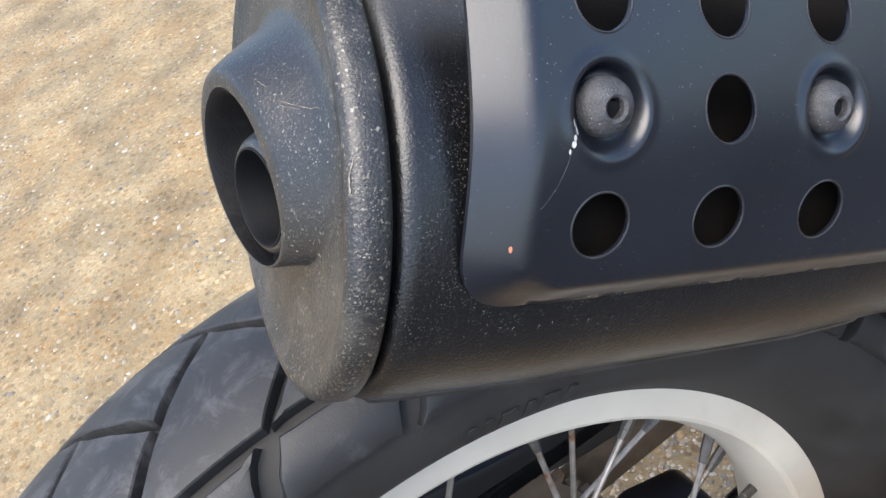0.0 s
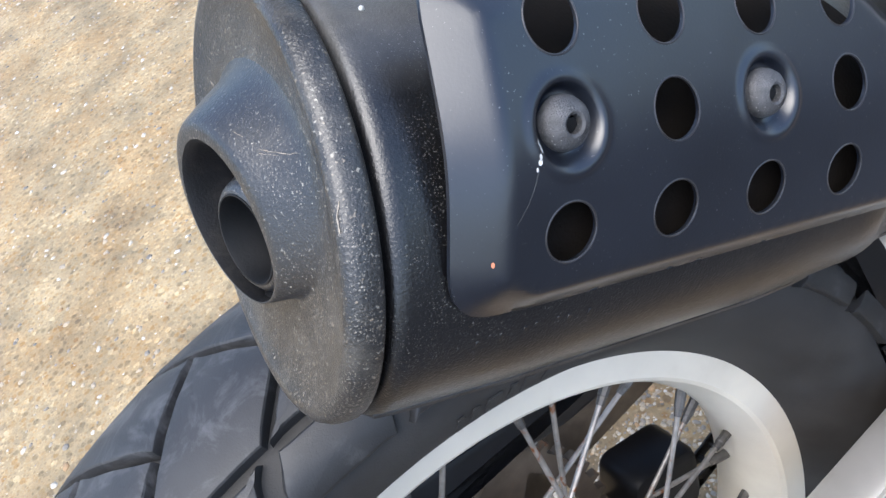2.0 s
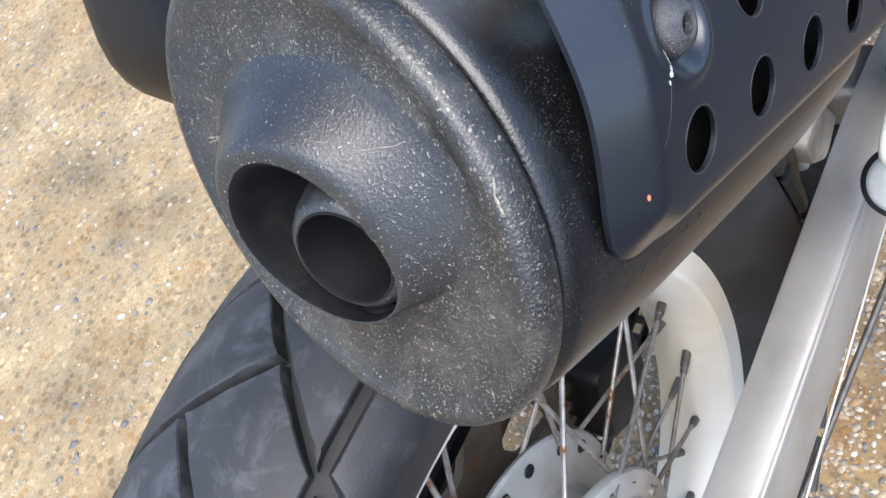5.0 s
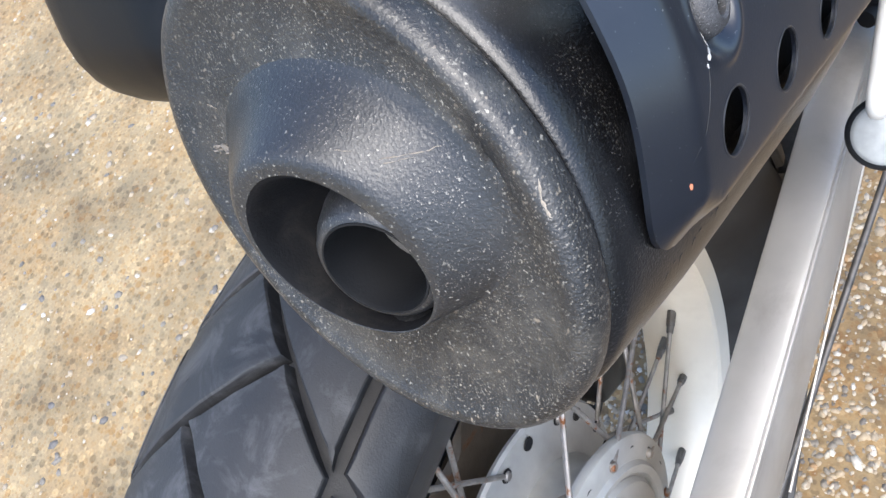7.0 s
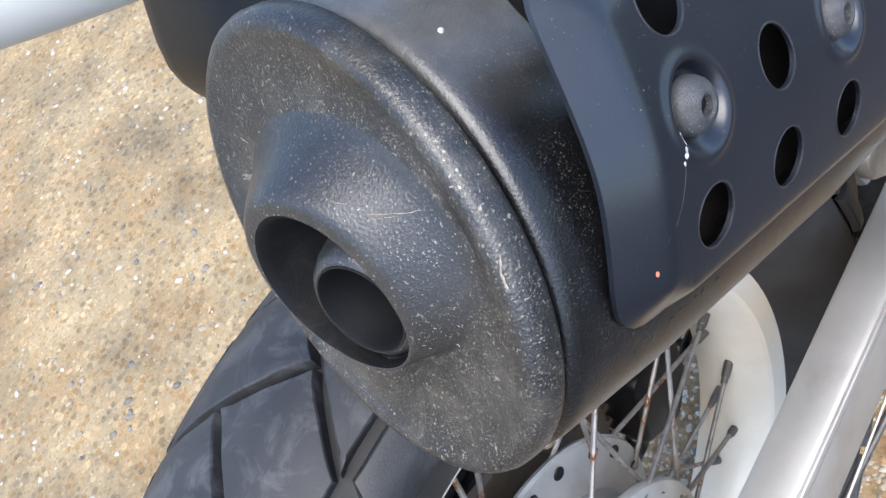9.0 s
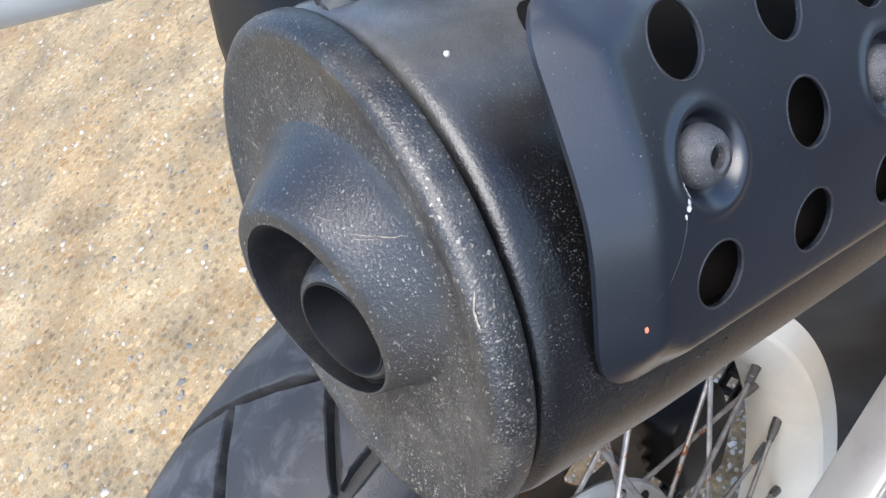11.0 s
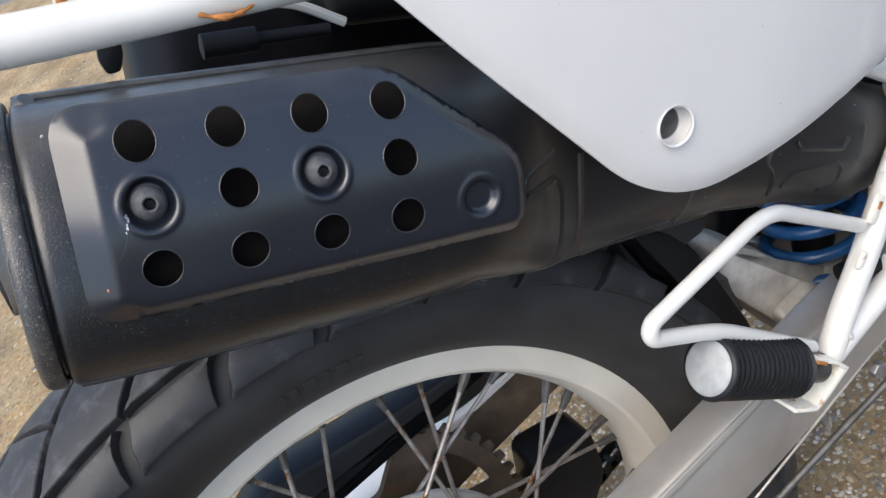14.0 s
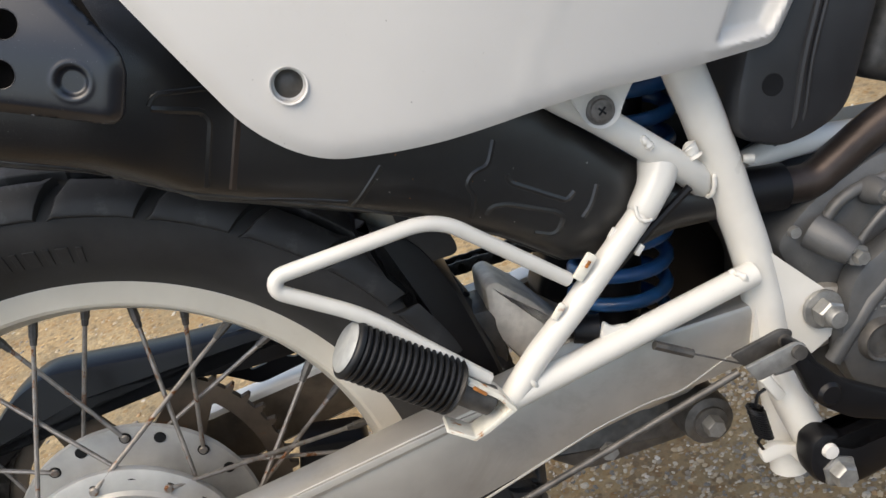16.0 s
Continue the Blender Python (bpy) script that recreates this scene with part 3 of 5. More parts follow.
def shield_place(a, b):
    return (a, shield_y(a, b, to_edge((a, b), SHIELD)), b), (0, 1, 0)


more = [p for c in (*BOLTS, DIMPLE) for k in range(17) for p in ring2(*c, 0.0030 + 0.0006 * k, 44)]
crease = (-0.0018, -0.0009, -0.0003, 0.0003, 0.0009, 0.0018)
more += [(-0.178 + 0.0105 + o, 0.388 + 0.0015 * k) for o in crease for k in range(36)]
more += [(-0.164 + 0.0015 * k, 0.3766 + 0.0058 + o) for o in crease for k in range(102)]
more += [(-0.164 + 0.0015 * k, 0.4515 - 0.0058 + o) for o in crease for k in range(70)]
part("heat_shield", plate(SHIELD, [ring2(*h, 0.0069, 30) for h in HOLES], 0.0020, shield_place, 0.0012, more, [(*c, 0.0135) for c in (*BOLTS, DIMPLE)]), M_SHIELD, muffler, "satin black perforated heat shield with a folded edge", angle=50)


# Added dark sheet paints shade on the can seen through the shield's holes.
SHADED = rounded([(-0.1615, 0.4435), (-0.0420, 0.4435), (-0.014, 0.4150), (-0.012, 0.3850), (-0.1640, 0.3840)], 0.008)
part("soot_layer", plate(SHADED, [], 0.006, lambda a, b: ((a, can_y(a, b) - 0.0006, b), (0, 1, 0)), 0.0004), M_HOLE_SHADE, muffler, "dark sheet shading the can behind the holes, flecked with rust")
# Rings added to draw the thin highlight round each hole.
for hx, hz in HOLES:
    ring_ = [(hx + 0.0069 * math.cos(a), shield_y(hx + 0.0069 * math.cos(a), hz + 0.0069 * math.sin(a), to_edge((hx, hz), SHIELD)) + 0.0001, hz + 0.0069 * math.sin(a)) for a in (2 * math.pi * k / 40 for k in range(41))]
    part("hole_rim", sweep(ring_, 0.00030, 6), M_EDGE, muffler)


def build_bolt():
    bm = lathe([(0.0002, -0.0010), (0.0021, -0.0010), (0.0021, -0.0037), (0.0027, -0.0041), (0.0042, -0.0036), (0.0054, -0.0023), (0.0060, -0.0006), (0.0061, 0.0012)], (0, 0, 0), (0, 1, 0), 32)
    return bm


bolt_mesh = finish(build_bolt(), "bolt")
bolt_mesh.materials.append(M_BOLT)
for x, z in BOLTS:
    ob = part("shield_bolt", bolt_mesh, M_BOLT, muffler, "black button-head socket bolt")
    ob.matrix_local = Matrix.Translation((x, shield_y(x, z, 1) - 0.0008, z)) @ pose(0, 0, 0, -9 if z else 0)
    # Black plug paints the shade in the hexagon socket.
    part("bolt_socket", lathe([(0.0020, 0), (0.0020, 0.0018)], (x, shield_y(x, z, 1) - 0.0031, z), (0, 1, 0.15), 6), M_BORE, muffler)
# nicks in the paint
for name, a, b, w, h, m in (("paint_chip", -0.1598, 0.4160, 0.00055, 0.0007, M_SCRATCH), ("paint_chip", -0.1594, 0.4148, 0.0004, 0.0009, M_SCRATCH), ("paint_chip", -0.1601, 0.4134, 0.0003, 0.0006, M_SCRATCH), ("paint_chip", -0.1602, 0.4122, 0.0004, 0.0007, M_SCRATCH), ("paint_chip", -0.1608, 0.4107, 0.0002, 0.0005, M_SCRATCH), ("paint_chip", -0.1705, 0.3915, 0.0003, 0.0007, M_ORANGE)):
    part(name, plate(ring2(a, b, w, 8, h), [], 0.001, lambda p, q: ((p, shield_y(p, q, to_edge((p, q), SHIELD)) - 0.00015, q), (0, 1, 0)), 0.0001), m, muffler)

part("paint_scratch", sweep([(a, shield_y(a, b, to_edge((a, b), SHIELD)) - 0.00002, b) for a, b in ((-0.1603, 0.4110), (-0.1612, 0.4080), (-0.1630, 0.4040), (-0.1655, 0.4005), (-0.1680, 0.3980), (-0.1700, 0.3955))], [0.00004, 0.00007, 0.00005, 0.00008, 0.00006, 0.00003], 6), M_LIP, muffler)

# -- tyre --
WY, RO, RG = 0.030, 0.336, 0.3285
TYRE = [(0.2360, -0.0190), (0.243, -0.0280), (0.252, -0.0390), (0.262, -0.0485), (0.273, -0.0555), (0.284, -0.0600), (0.296, -0.0600), (0.304, -0.0565), (0.312, -0.0500), (0.319, -0.0395), (0.3245, -0.0270), (0.3275, -0.0135), (RG, 0.0)]


TREAD = [(p[0], -p[1]) for p in reversed(TYRE[5:])]
ARC = [0.0]
for (r1, y1), (r2, y2) in zip(TREAD, TREAD[1:]):
    ARC.append(ARC[-1] + math.hypot(r2 - r1, y2 - y1))


def tyre_at(theta, s, lift=0.0):
    """A point of the tread, s metres across it from the crown, lifted off the carcass."""
    a = abs(s)
    rr, yy = [p[0] for p in TREAD], [p[1] for p in TREAD]
    r, y = float(np.interp(a, ARC, rr)), float(np.interp(a, ARC, yy))
    dr = float(np.interp(a + 0.004, ARC, rr)) - float(np.interp(a - 0.004, ARC, rr))
    dy = float(np.interp(a + 0.004, ARC, yy)) - float(np.interp(a - 0.004, ARC, yy))
    k = math.hypot(dr, dy) or 1.0
    if a < 0.004:
        dr, dy, k = 0.0, 1.0, 1.0
    lift *= 1 - 0.48 * step01((a - 0.060) / 0.020)
    r, y = r + lift * dy / k, y - lift * dr / k
    return Vector((r * math.cos(theta), WY + (y if s >= 0 else -y), r * math.sin(theta)))


def build_tyre():
    prof = TYRE + [(r, -y + 0.027 * min(1, max(0, (0.290 - r) / 0.050))) for r, y in reversed(TYRE[:-1])]
    prof = prof + [(0.232, 0.040), (0.232, -0.012)]
    return lathe(prof, (0, WY, 0), (0, 1, 0), 160, (False, False))


tyre = part("tyre", build_tyre(), M_RUBBER, bike, "worn black dual-sport tyre with chunky tread blocks")
PITCH = 31
FIRST = radians(118)


def block(outline, inset=0.0017, lift=0.0075, name="tread_block"):
    """One tread block; outline: (pitch fraction, metres across) corners, anticlockwise or not."""
    w = 2 * math.pi / PITCH * RO
    pts = dense([(t * w, y) for t, y in outline], 0.007)
    flat = [Vector(p) for p in pts]
    n = len(flat)
    area = sum(a.x * b.y - b.x * a.y for a, b in zip(flat, flat[1:] + flat[:1]))
    sgn = 1 if area > 0 else -1
    inward = []
    for i in range(n):
        d = (flat[(i + 1) % n] - flat[i]).normalized() + (flat[i] - flat[i - 1]).normalized()
        inward.append(Vector((-d.y, d.x)).normalized() * sgn)
    c = sum(flat, Vector((0, 0))) / n
    rings = []
    for k, h in ((inset * 0.6, -0.0015), (inset, lift - 0.0010), (inset + 0.0006, lift - 0.0002), (inset + 0.0016, lift)):
        rings.append([p + q * k for p, q in zip(flat, inward)] + [h])
    for f in (0.72, 0.42, 0.12):
        rings.append([c + (p + q * (inset + 0.0016) - c) * f for p, q in zip(flat, inward)] + [lift])
    return finish(loft([[tyre_at(FIRST + p.x / RO, p.y, r[-1]) for p in r[:-1]] for r in rings]), name, True, 30)


CENTRE = [(0.0, -0.0165), (0.5, 0.0165), (1.0, -0.0165), (1.49, -0.0475), (0.49, -0.0475)]
SHOULDER = [(-0.45, -0.0480), (0.47, -0.0480), (0.62, -0.060), (0.74, -0.0760), (-0.20, -0.0760), (-0.32, -0.060)]
BLOCKS = [block(CENTRE, 0.0024), block([(t + 0.5, -y) for t, y in CENTRE], 0.0024), block(SHOULDER, 0.0034), block([(t + 0.5, -y) for t, y in SHOULDER], 0.0034)]
for me, rubber in zip(BLOCKS, (M_WORN, M_WORN, M_TREAD, M_TREAD)):
    me.materials.append(rubber)
for i in range(PITCH):
    for me in BLOCKS:
        ob = part("tread_block", me, M_TREAD, tyre)
        ob.matrix_local = Matrix.Rotation(-2 * math.pi * i / PITCH, 4, "Y")
# moulded mark as plain raised bars
BARS = [(0.000, 0.0, 0.0035, 0.014), (0.007, 0.0, 0.0035, 0.014), (0.0155, 0.0, 0.0070, 0.014), (0.0245, 0.0, 0.0035, 0.014), (0.033, 0.0, 0.0070, 0.014), (0.042, 0.0, 0.0035, 0.014)]
for i, (da, dr, w, h) in enumerate(BARS):
    da, dr, w, h = da * 1.15, dr * 1.15, w * 1.15, h * 1.15
    ang = radians(110.3) - da / 0.268
    r = 0.268 + dr
    t = Matrix.Rotation(-(ang - math.pi / 2), 3, "Y") @ Matrix.Rotation(radians(34), 3, "X")
    yy = WY - float(np.interp(r, [p[0] for p in TYRE], [-p[1] for p in TYRE])) - 0.0001
    part("raised_mark", box((w, 0.0012, h), (r * math.cos(ang), yy, r * math.sin(ang)), t, 0.0003, 1), M_RUBBER, tyre)

# -- wheel --
wheel = holder("rear_wheel", bike, "wire-spoked rear wheel with a dull aluminium rim")
RY = 0.0445
RIM = [(0.2372, -0.0335), (0.2382, -0.0325), (0.2360, -0.0305), (0.2250, -0.0280), (0.2180, -0.0200), (0.2175, 0.0), (0.2180, 0.0200), (0.2250, 0.0280), (0.2360, 0.0305), (0.2382, 0.0325), (0.2372, 0.0335),
       (0.2360, 0.0340), (0.2195, 0.0330), (0.2165, 0.0310), (0.2110, 0.0215), (0.2065, 0.0100), (0.2055, 0.0), (0.2065, -0.0100), (0.2110, -0.0215), (0.2165, -0.0310), (0.2195, -0.0330), (0.2360, -0.0340)]
part("rim", lathe([*RIM, RIM[0]], (0, RY, 0), (0, 1, 0), 144, (False, False)), M_RIM, wheel, "dull brushed aluminium rim", angle=22)
hub = part("hub", lathe([(0.02, -0.030), (0.064, -0.030), (0.066, -0.0335), (0.071, -0.0345), (0.0735, -0.0315), (0.086, -0.0300), (0.0895, -0.0285), (0.0905, -0.0255), (0.0895, -0.0225), (0.084, -0.020), (0.070, -0.012), (0.064, 0.0), (0.066, 0.012), (0.085, 0.018), (0.0985, 0.0200), (0.1000, 0.0225), (0.0985, 0.0255), (0.06, 0.030), (0.02, 0.045)], (0, WY, 0), (0, 1, 0), 72), M_HUB, wheel, "grey cast drum hub")
part("drum_cover", lathe([(0.012, -0.050), (0.022, -0.049), (0.025, -0.040), (0.050, -0.037), (0.060, -0.0345), (0.0625, -0.031)], (0, WY, 0), (0, 1, 0), 48), M_HUB, wheel)
SPOKES = 36


def spoke(i):
    near, j = i % 2 == 0, i // 2
    if near:
        h = 76 + 20 * j
        a, hy, hr, out = (h - 40 if j % 2 == 0 else h + 40), WY - 0.027, 0.0785, (-1 if j % 2 == 0 else 1)
    else:
        a = 86 + 20 * j
        h, hy, hr, out = (a - 22 if j % 2 == 0 else a + 21), WY + 0.0225, 0.090, (-1 if j % 2 == 0 else 1)
    a, h = radians(a), radians(h)
    p0 = Vector((0.2050 * math.cos(a), RY + (-0.006 if near else 0.006), 0.2050 * math.sin(a)))
    p1 = Vector((hr * math.cos(h), hy + out * 0.0045, hr * math.sin(h)))
    return p0, p1


for i in range(SPOKES):
    p0, p1 = spoke(i)
    d = (p1 - p0).normalized()
    part("spoke", sweep([p0, p0 + (p1 - p0) * 0.5, p1], 0.0018, 8), M_SPOKE, wheel)
    part("nipple", sweep([p0 - d * 0.003, p0 + d * 0.010, p0 + d * 0.0105, p0 + d * 0.016], [0.0036, 0.0034, 0.0029, 0.0026], 8), M_DARKSTEEL, wheel)
    # Flat black disc drawn in place of a shaded hole.
    part("spoke_hole", lathe([(0.0003, 0), (0.0044, 0), (0.0048, 0.001)], (p1.x, (WY - 0.0305) if i % 2 == 0 else (WY + 0.0172), p1.z), (0, 1, 0), 14), M_BORE, wheel)
    part("spoke_head", lathe([(0.0026, -0.0022), (0.0036, -0.001), (0.0036, 0.001), (0.0026, 0.0022)], p1, (0, 1, 0), 10), M_SPOKE, wheel)

# -- swingarm --
swing = holder("swingarm", bike, "satin aluminium box-section swingarm")
ARM = rounded([(-0.045, 0.020), (-0.030, 0.045), (0.100, 0.124), (0.278, 0.239), (0.412, 0.300), (0.470, 0.318), (0.492, 0.292), (0.470, 0.266), (0.409, 0.248), (0.322, 0.195), (0.238, 0.130), (0.020, -0.020), (-0.035, -0.020)], 0.018)


def thick_plate(outline, y0, y1, bevel):
    """A closed bar between two planes, its long edges rounded."""
    c = Vector((sum(p[0] for p in outline) / len(outline), sum(p[1] for p in outline) / len(outline)))
    rings = []
    pts = [Vector(p) for p in outline]
    n = len(pts)
    nrm = []
    for i in range(n):
        d = (pts[(i + 1) % n] - pts[i - 1])
        nrm.append(Vector((d.y, -d.x)).normalized() if d.length else Vector((0, 0)))
    area = sum(a.x * b.y - b.x * a.y for a, b in zip(pts, pts[1:] + pts[:1]))
    sgn = -1 if area > 0 else 1
    for k, y in ((1, y0), (0.3, y0 + bevel * 0.3), (0, y0 + bevel), (0, y1 - bevel), (0.3, y1 - bevel * 0.3), (1, y1)):
        rings.append([(p.x + sgn * q.x * bevel * k, y, p.y + sgn * q.y * bevel * k) for p, q in zip(pts, nrm)])
    return loft(rings)


part("arm", thick_plate(ARM, -0.080, -0.049, 0.004), M_ALU, swing, "satin aluminium right arm")
LEFT_ARM = rounded([(-0.045, 0.000), (-0.030, 0.024), (0.100, 0.099), (0.278, 0.205), (0.412, 0.290), (0.470, 0.318), (0.492, 0.292), (0.470, 0.266), (0.409, 0.235), (0.322, 0.175), (0.238, 0.122), (0.100, 0.030), (0.020, -0.030), (-0.035, -0.030)], 0.012)
# Paler than the right arm: its sunlit top is put into the colour.
left_arm = part("arm", thick_plate(LEFT_ARM, 0.140, 0.168, 0.004), M_ARM, swing, "aluminium left arm painted sunlit white, grimy on its inner side")
part("grime_layer", thick_plate(rounded([(-0.040, 0.000), (-0.027, 0.018), (0.100, 0.092), (0.278, 0.198), (0.400, 0.276), (0.400, 0.236), (0.322, 0.180), (0.238, 0.126), (0.100, 0.034), (0.020, -0.025), (-0.034, -0.025)], 0.010), 0.1388, 0.1402, 0.0004), M_GRIME, left_arm)
part("cross_brace", box((0.055, 0.15, 0.045), (0.372, 0.030, 0.215), Euler((0, radians(-30), 0)).to_matrix(), 0.012, 3), M_ALU, swing)
part("shock_tower", thick_plate(rounded([(0.232, 0.262), (0.240, 0.268), (0.272, 0.2550), (0.345, 0.2090), (0.385, 0.2160), (0.385, 0.190), (0.337, 0.153), (0.297, 0.187), (0.244, 0.2266)], 0.006), -0.004, 0.048, 0.005), M_CAST, swing, "pale cast aluminium tower on the swingarm")

# -- frame --
frame_part = holder("frame", bike, "white painted tubular steel frame with rust spots")


def tube(name, pts, r, parent, mat_=None, bend=0.02, label="", sides=20):
    return part(name, sweep(smooth_path(pts, bend), r, sides), mat_ or M_WHITE, parent, label)


tube("main_tube", [(0.272, -0.072, 0.500), (0.3156, -0.072, 0.4406), (0.3345, -0.072, 0.4170), (0.3535, -0.072, 0.3906), (0.3757, -0.072, 0.3580), (0.3937, -0.0725, 0.3321), (0.4125, -0.0735, 0.2980), (0.4300, -0.075, 0.2600), (0.448, -0.076, 0.225), (0.47, -0.08, 0.17)], 0.0138, frame_part, bend=0.012)
part("subframe_tube", sweep(smooth_path([(0.225, -0.086, 0.4175), (0.2646, -0.084, 0.4051), (0.2995, -0.084, 0.3922), (0.3176, -0.083, 0.3856), (0.339, -0.0750, 0.3768), (0.352, -0.0655, 0.3710)], 0.01, 1), [0.0094] * 6 + [0.0096, 0.0100, 0.0104, 0.0104], 20), M_WHITE, frame_part)
part("peg_strut", sweep(smooth_path([(0.3075, -0.083, 0.3780), (0.3050, -0.088, 0.3669), (0.3004, -0.090, 0.3512), (0.289, -0.093, 0.3296), (0.2768, -0.097, 0.3083), (0.2658, -0.100, 0.2867), (0.2465, -0.105, 0.2545), (0.2340, -0.108, 0.2250)], 0.008), 0.0086, 20), M_WHITE, frame_part)
part("strut_sleeve", sweep([(0.3085, -0.0760, 0.3890), (0.3085, -0.0785, 0.3850), (0.3084, -0.0825, 0.3790), (0.3070, -0.0862, 0.3725), (0.3050, -0.088, 0.3660), (0.3022, -0.0892, 0.3572), (0.3008, -0.0898, 0.3525), (0.3003, -0.090, 0.3510)], [0.0110, 0.0128, 0.0130, 0.0119, 0.0108, 0.0103, 0.0100, 0.0092], 24), M_WHITE, frame_part, "flared sleeve welded over the strut")
tube("peg_strut", [(0.2324, -0.108, 0.2242), (0.2553, -0.104, 0.2368), (0.3131, -0.096, 0.2715), (0.3728, -0.088, 0.3075), (0.3927, -0.085, 0.3188)], 0.0088, frame_part)
part("pivot_plate", flat_plate(rounded([(0.395, 0.338), (0.4061, 0.3324), (0.4597, 0.3089), (0.4713, 0.3017), (0.4700, 0.2814), (0.4536, 0.2595), (0.4094, 0.2601)], 0.008), [], -0.083, 0.005), M_WHITE, frame_part)
part("panel_tab", plate(rounded([(0.228, 0.440), (0.2330, 0.4203), (0.2470, 0.4045), (0.2579, 0.4012), (0.2674, 0.4080), (0.2680, 0.4215), (0.2730, 0.440)], 0.007), [], 0.003, lambda a, b: ((a, -0.101 + 0.0025 * step01((0.0125 - math.hypot(a - 0.2555, b - 0.4132)) / 0.003), b), (0, 1, 0)), 0.003), M_WHITE, frame_part, "pressed tab with a recessed screw")
tab_screw = part("tab_screw", lathe([(0.0002, -0.0018), (0.0050, -0.0020), (0.0066, -0.0014), (0.0070, 0.0004), (0.0074, 0.0006), (0.0090, 0.0004), (0.0092, 0.0022)], (0.2555, -0.1000, 0.4132), (0, 1, 0), 28), M_SCREW, frame_part, "dull cross-head screw in a washer")
for turn_ in (25, 115):
    # Black bars drawn for the shaded cross slots.
    part("cross_slot", box((0.0062, 0.0008, 0.0012), (0.2555, -0.1021, 0.4132), Euler((0, radians(turn_), 0)).to_matrix(), 0.0002, 1), M_BORE, tab_screw)


def weld(points, r, seed, mat_=None):
    """A lumpy weld bead along a short line."""
    rnd = random.Random(seed)
    path_ = smooth_path(points, 0.004, 4)
    fine_ = []
    for p, q in zip(path_, path_[1:]):
        n_ = max(1, int((q - p).length / 0.0012))
        fine_ += [p + (q - p) * (k / n_) for k in range(n_)]
    fine_.append(path_[-1])
    m_ = len(fine_)
    part("weld_bead", sweep([p + Vector((rnd.uniform(-1, 1), rnd.uniform(-1, 1), rnd.uniform(-1, 1))) * r * 0.06 for p in fine_], [r * rnd.uniform(0.75, 1.15) * (0.45 if k in (0, m_ - 1) else 1) for k in range(m_)], 10), mat_ or M_WHITE, frame_part)


weld([(0.288, -0.0915, 0.4005), (0.292, -0.0940, 0.3965), (0.2965, -0.0935, 0.3945)], 0.0030, 1)
weld([(0.3235, -0.0815, 0.3985), (0.3262, -0.0835, 0.3958), (0.3310, -0.0840, 0.3905)], 0.0050, 21)
weld([(0.3475, -0.0825, 0.3815), (0.3500, -0.0828, 0.3735), (0.3505, -0.0812, 0.3675), (0.3490, -0.0770, 0.3650)], 0.0016, 3)
weld([(0.2925, -0.0955, 0.3575), (0.2950, -0.0990, 0.3500), (0.3025, -0.0995, 0.3490), (0.3075, -0.0950, 0.3520)], 0.0014, 5)
weld([(0.3735, -0.0860, 0.3180), (0.3795, -0.0935, 0.3190), (0.3855, -0.0925, 0.3145), (0.3880, -0.0870, 0.3085)], 0.0027, 6)
weld([(0.2420, -0.1140, 0.2420), (0.2470, -0.1125, 0.2370), (0.2500, -0.1080, 0.2330)], 0.0022, 7)
part("rust_spot", lathe([(0.0003, -0.0003), (0.0016, -0.0002), (0.0020, 0.0004)], (0.3665, -0.0965, 0.3070), (0.2, 1, -0.3), 10), M_RUST, frame_part)
pivot = part("pivot_nut", lathe([(0.0088, -0.0110), (0.0104, -0.0095), (0.0104, -0.0020), (0.0104, 0.0)], (0.4525, -0.088, 0.2985), (0, 1, 0), 6), M_STEEL, frame_part, "zinc-plated hexagon nut")
part("washer", lathe([(0.0090, -0.0012), (0.0142, -0.0010), (0.0146, 0.0), (0.0146, 0.002)], (0.4525, -0.0865, 0.2985), (0, 1, 0), 32), M_STEEL, pivot)
part("bolt_end", lathe([(0.0002, -0.018), (0.0060, -0.0178), (0.0068, -0.0165), (0.0068, -0.010)], (0.4525, -0.088, 0.2985), (0, 1, 0), 24), M_STEEL, pivot)

# -- folded pillion peg --
peg = holder("pillion_footpeg", bike, "folded pillion footpeg with a ribbed black rubber and zinc end cap")
A, Bp = Vector((0.121, -0.124, 0.259)), Vector((0.1925, -0.1167, 0.2343))
d = (Bp - A).normalized()
prof = []
L = (Bp - A).length
for i in range(15):
    h = 0.006 + (L - 0.010) * i / 15
    prof += [(0.0158, h), (0.0182, h + 0.0006), (0.0187, h + 0.0018), (0.0182, h + 0.003), (0.0158, h + 0.0036)]
part("peg_rubber", lathe([(0.0170, 0.0010), (0.0186, 0.0022), (0.0190, 0.0036), (0.0188, 0.0052), *prof, (0.0186, L - 0.002), (0.0170, L)], A, d, 36), M_PEG, peg, "ribbed black rubber sleeve")
part("peg_end", lathe([(0.0004, -0.0012), (0.0135, -0.0010), (0.0155, 0.0004), (0.0165, 0.002), (0.0165, 0.006)], A, d, 36), M_ZINC, peg, "dull zinc end cap")
part("peg_shaft", lathe([(0.0098, 0), (0.0098, 0.029), (0.0088, 0.0300)], Bp - d * 0.002, d, 24), M_DARKSTEEL, peg)
part("peg_bracket", thick_plate(rounded([(0.1915, 0.2060), (0.2115, 0.2010), (0.2195, 0.2080), (0.2335, 0.2240), (0.2305, 0.2265), (0.2172, 0.2108), (0.2108, 0.2042), (0.1922, 0.2088)], 0.001, 3), -0.124, -0.106, 0.0006), M_RUSTY, peg)
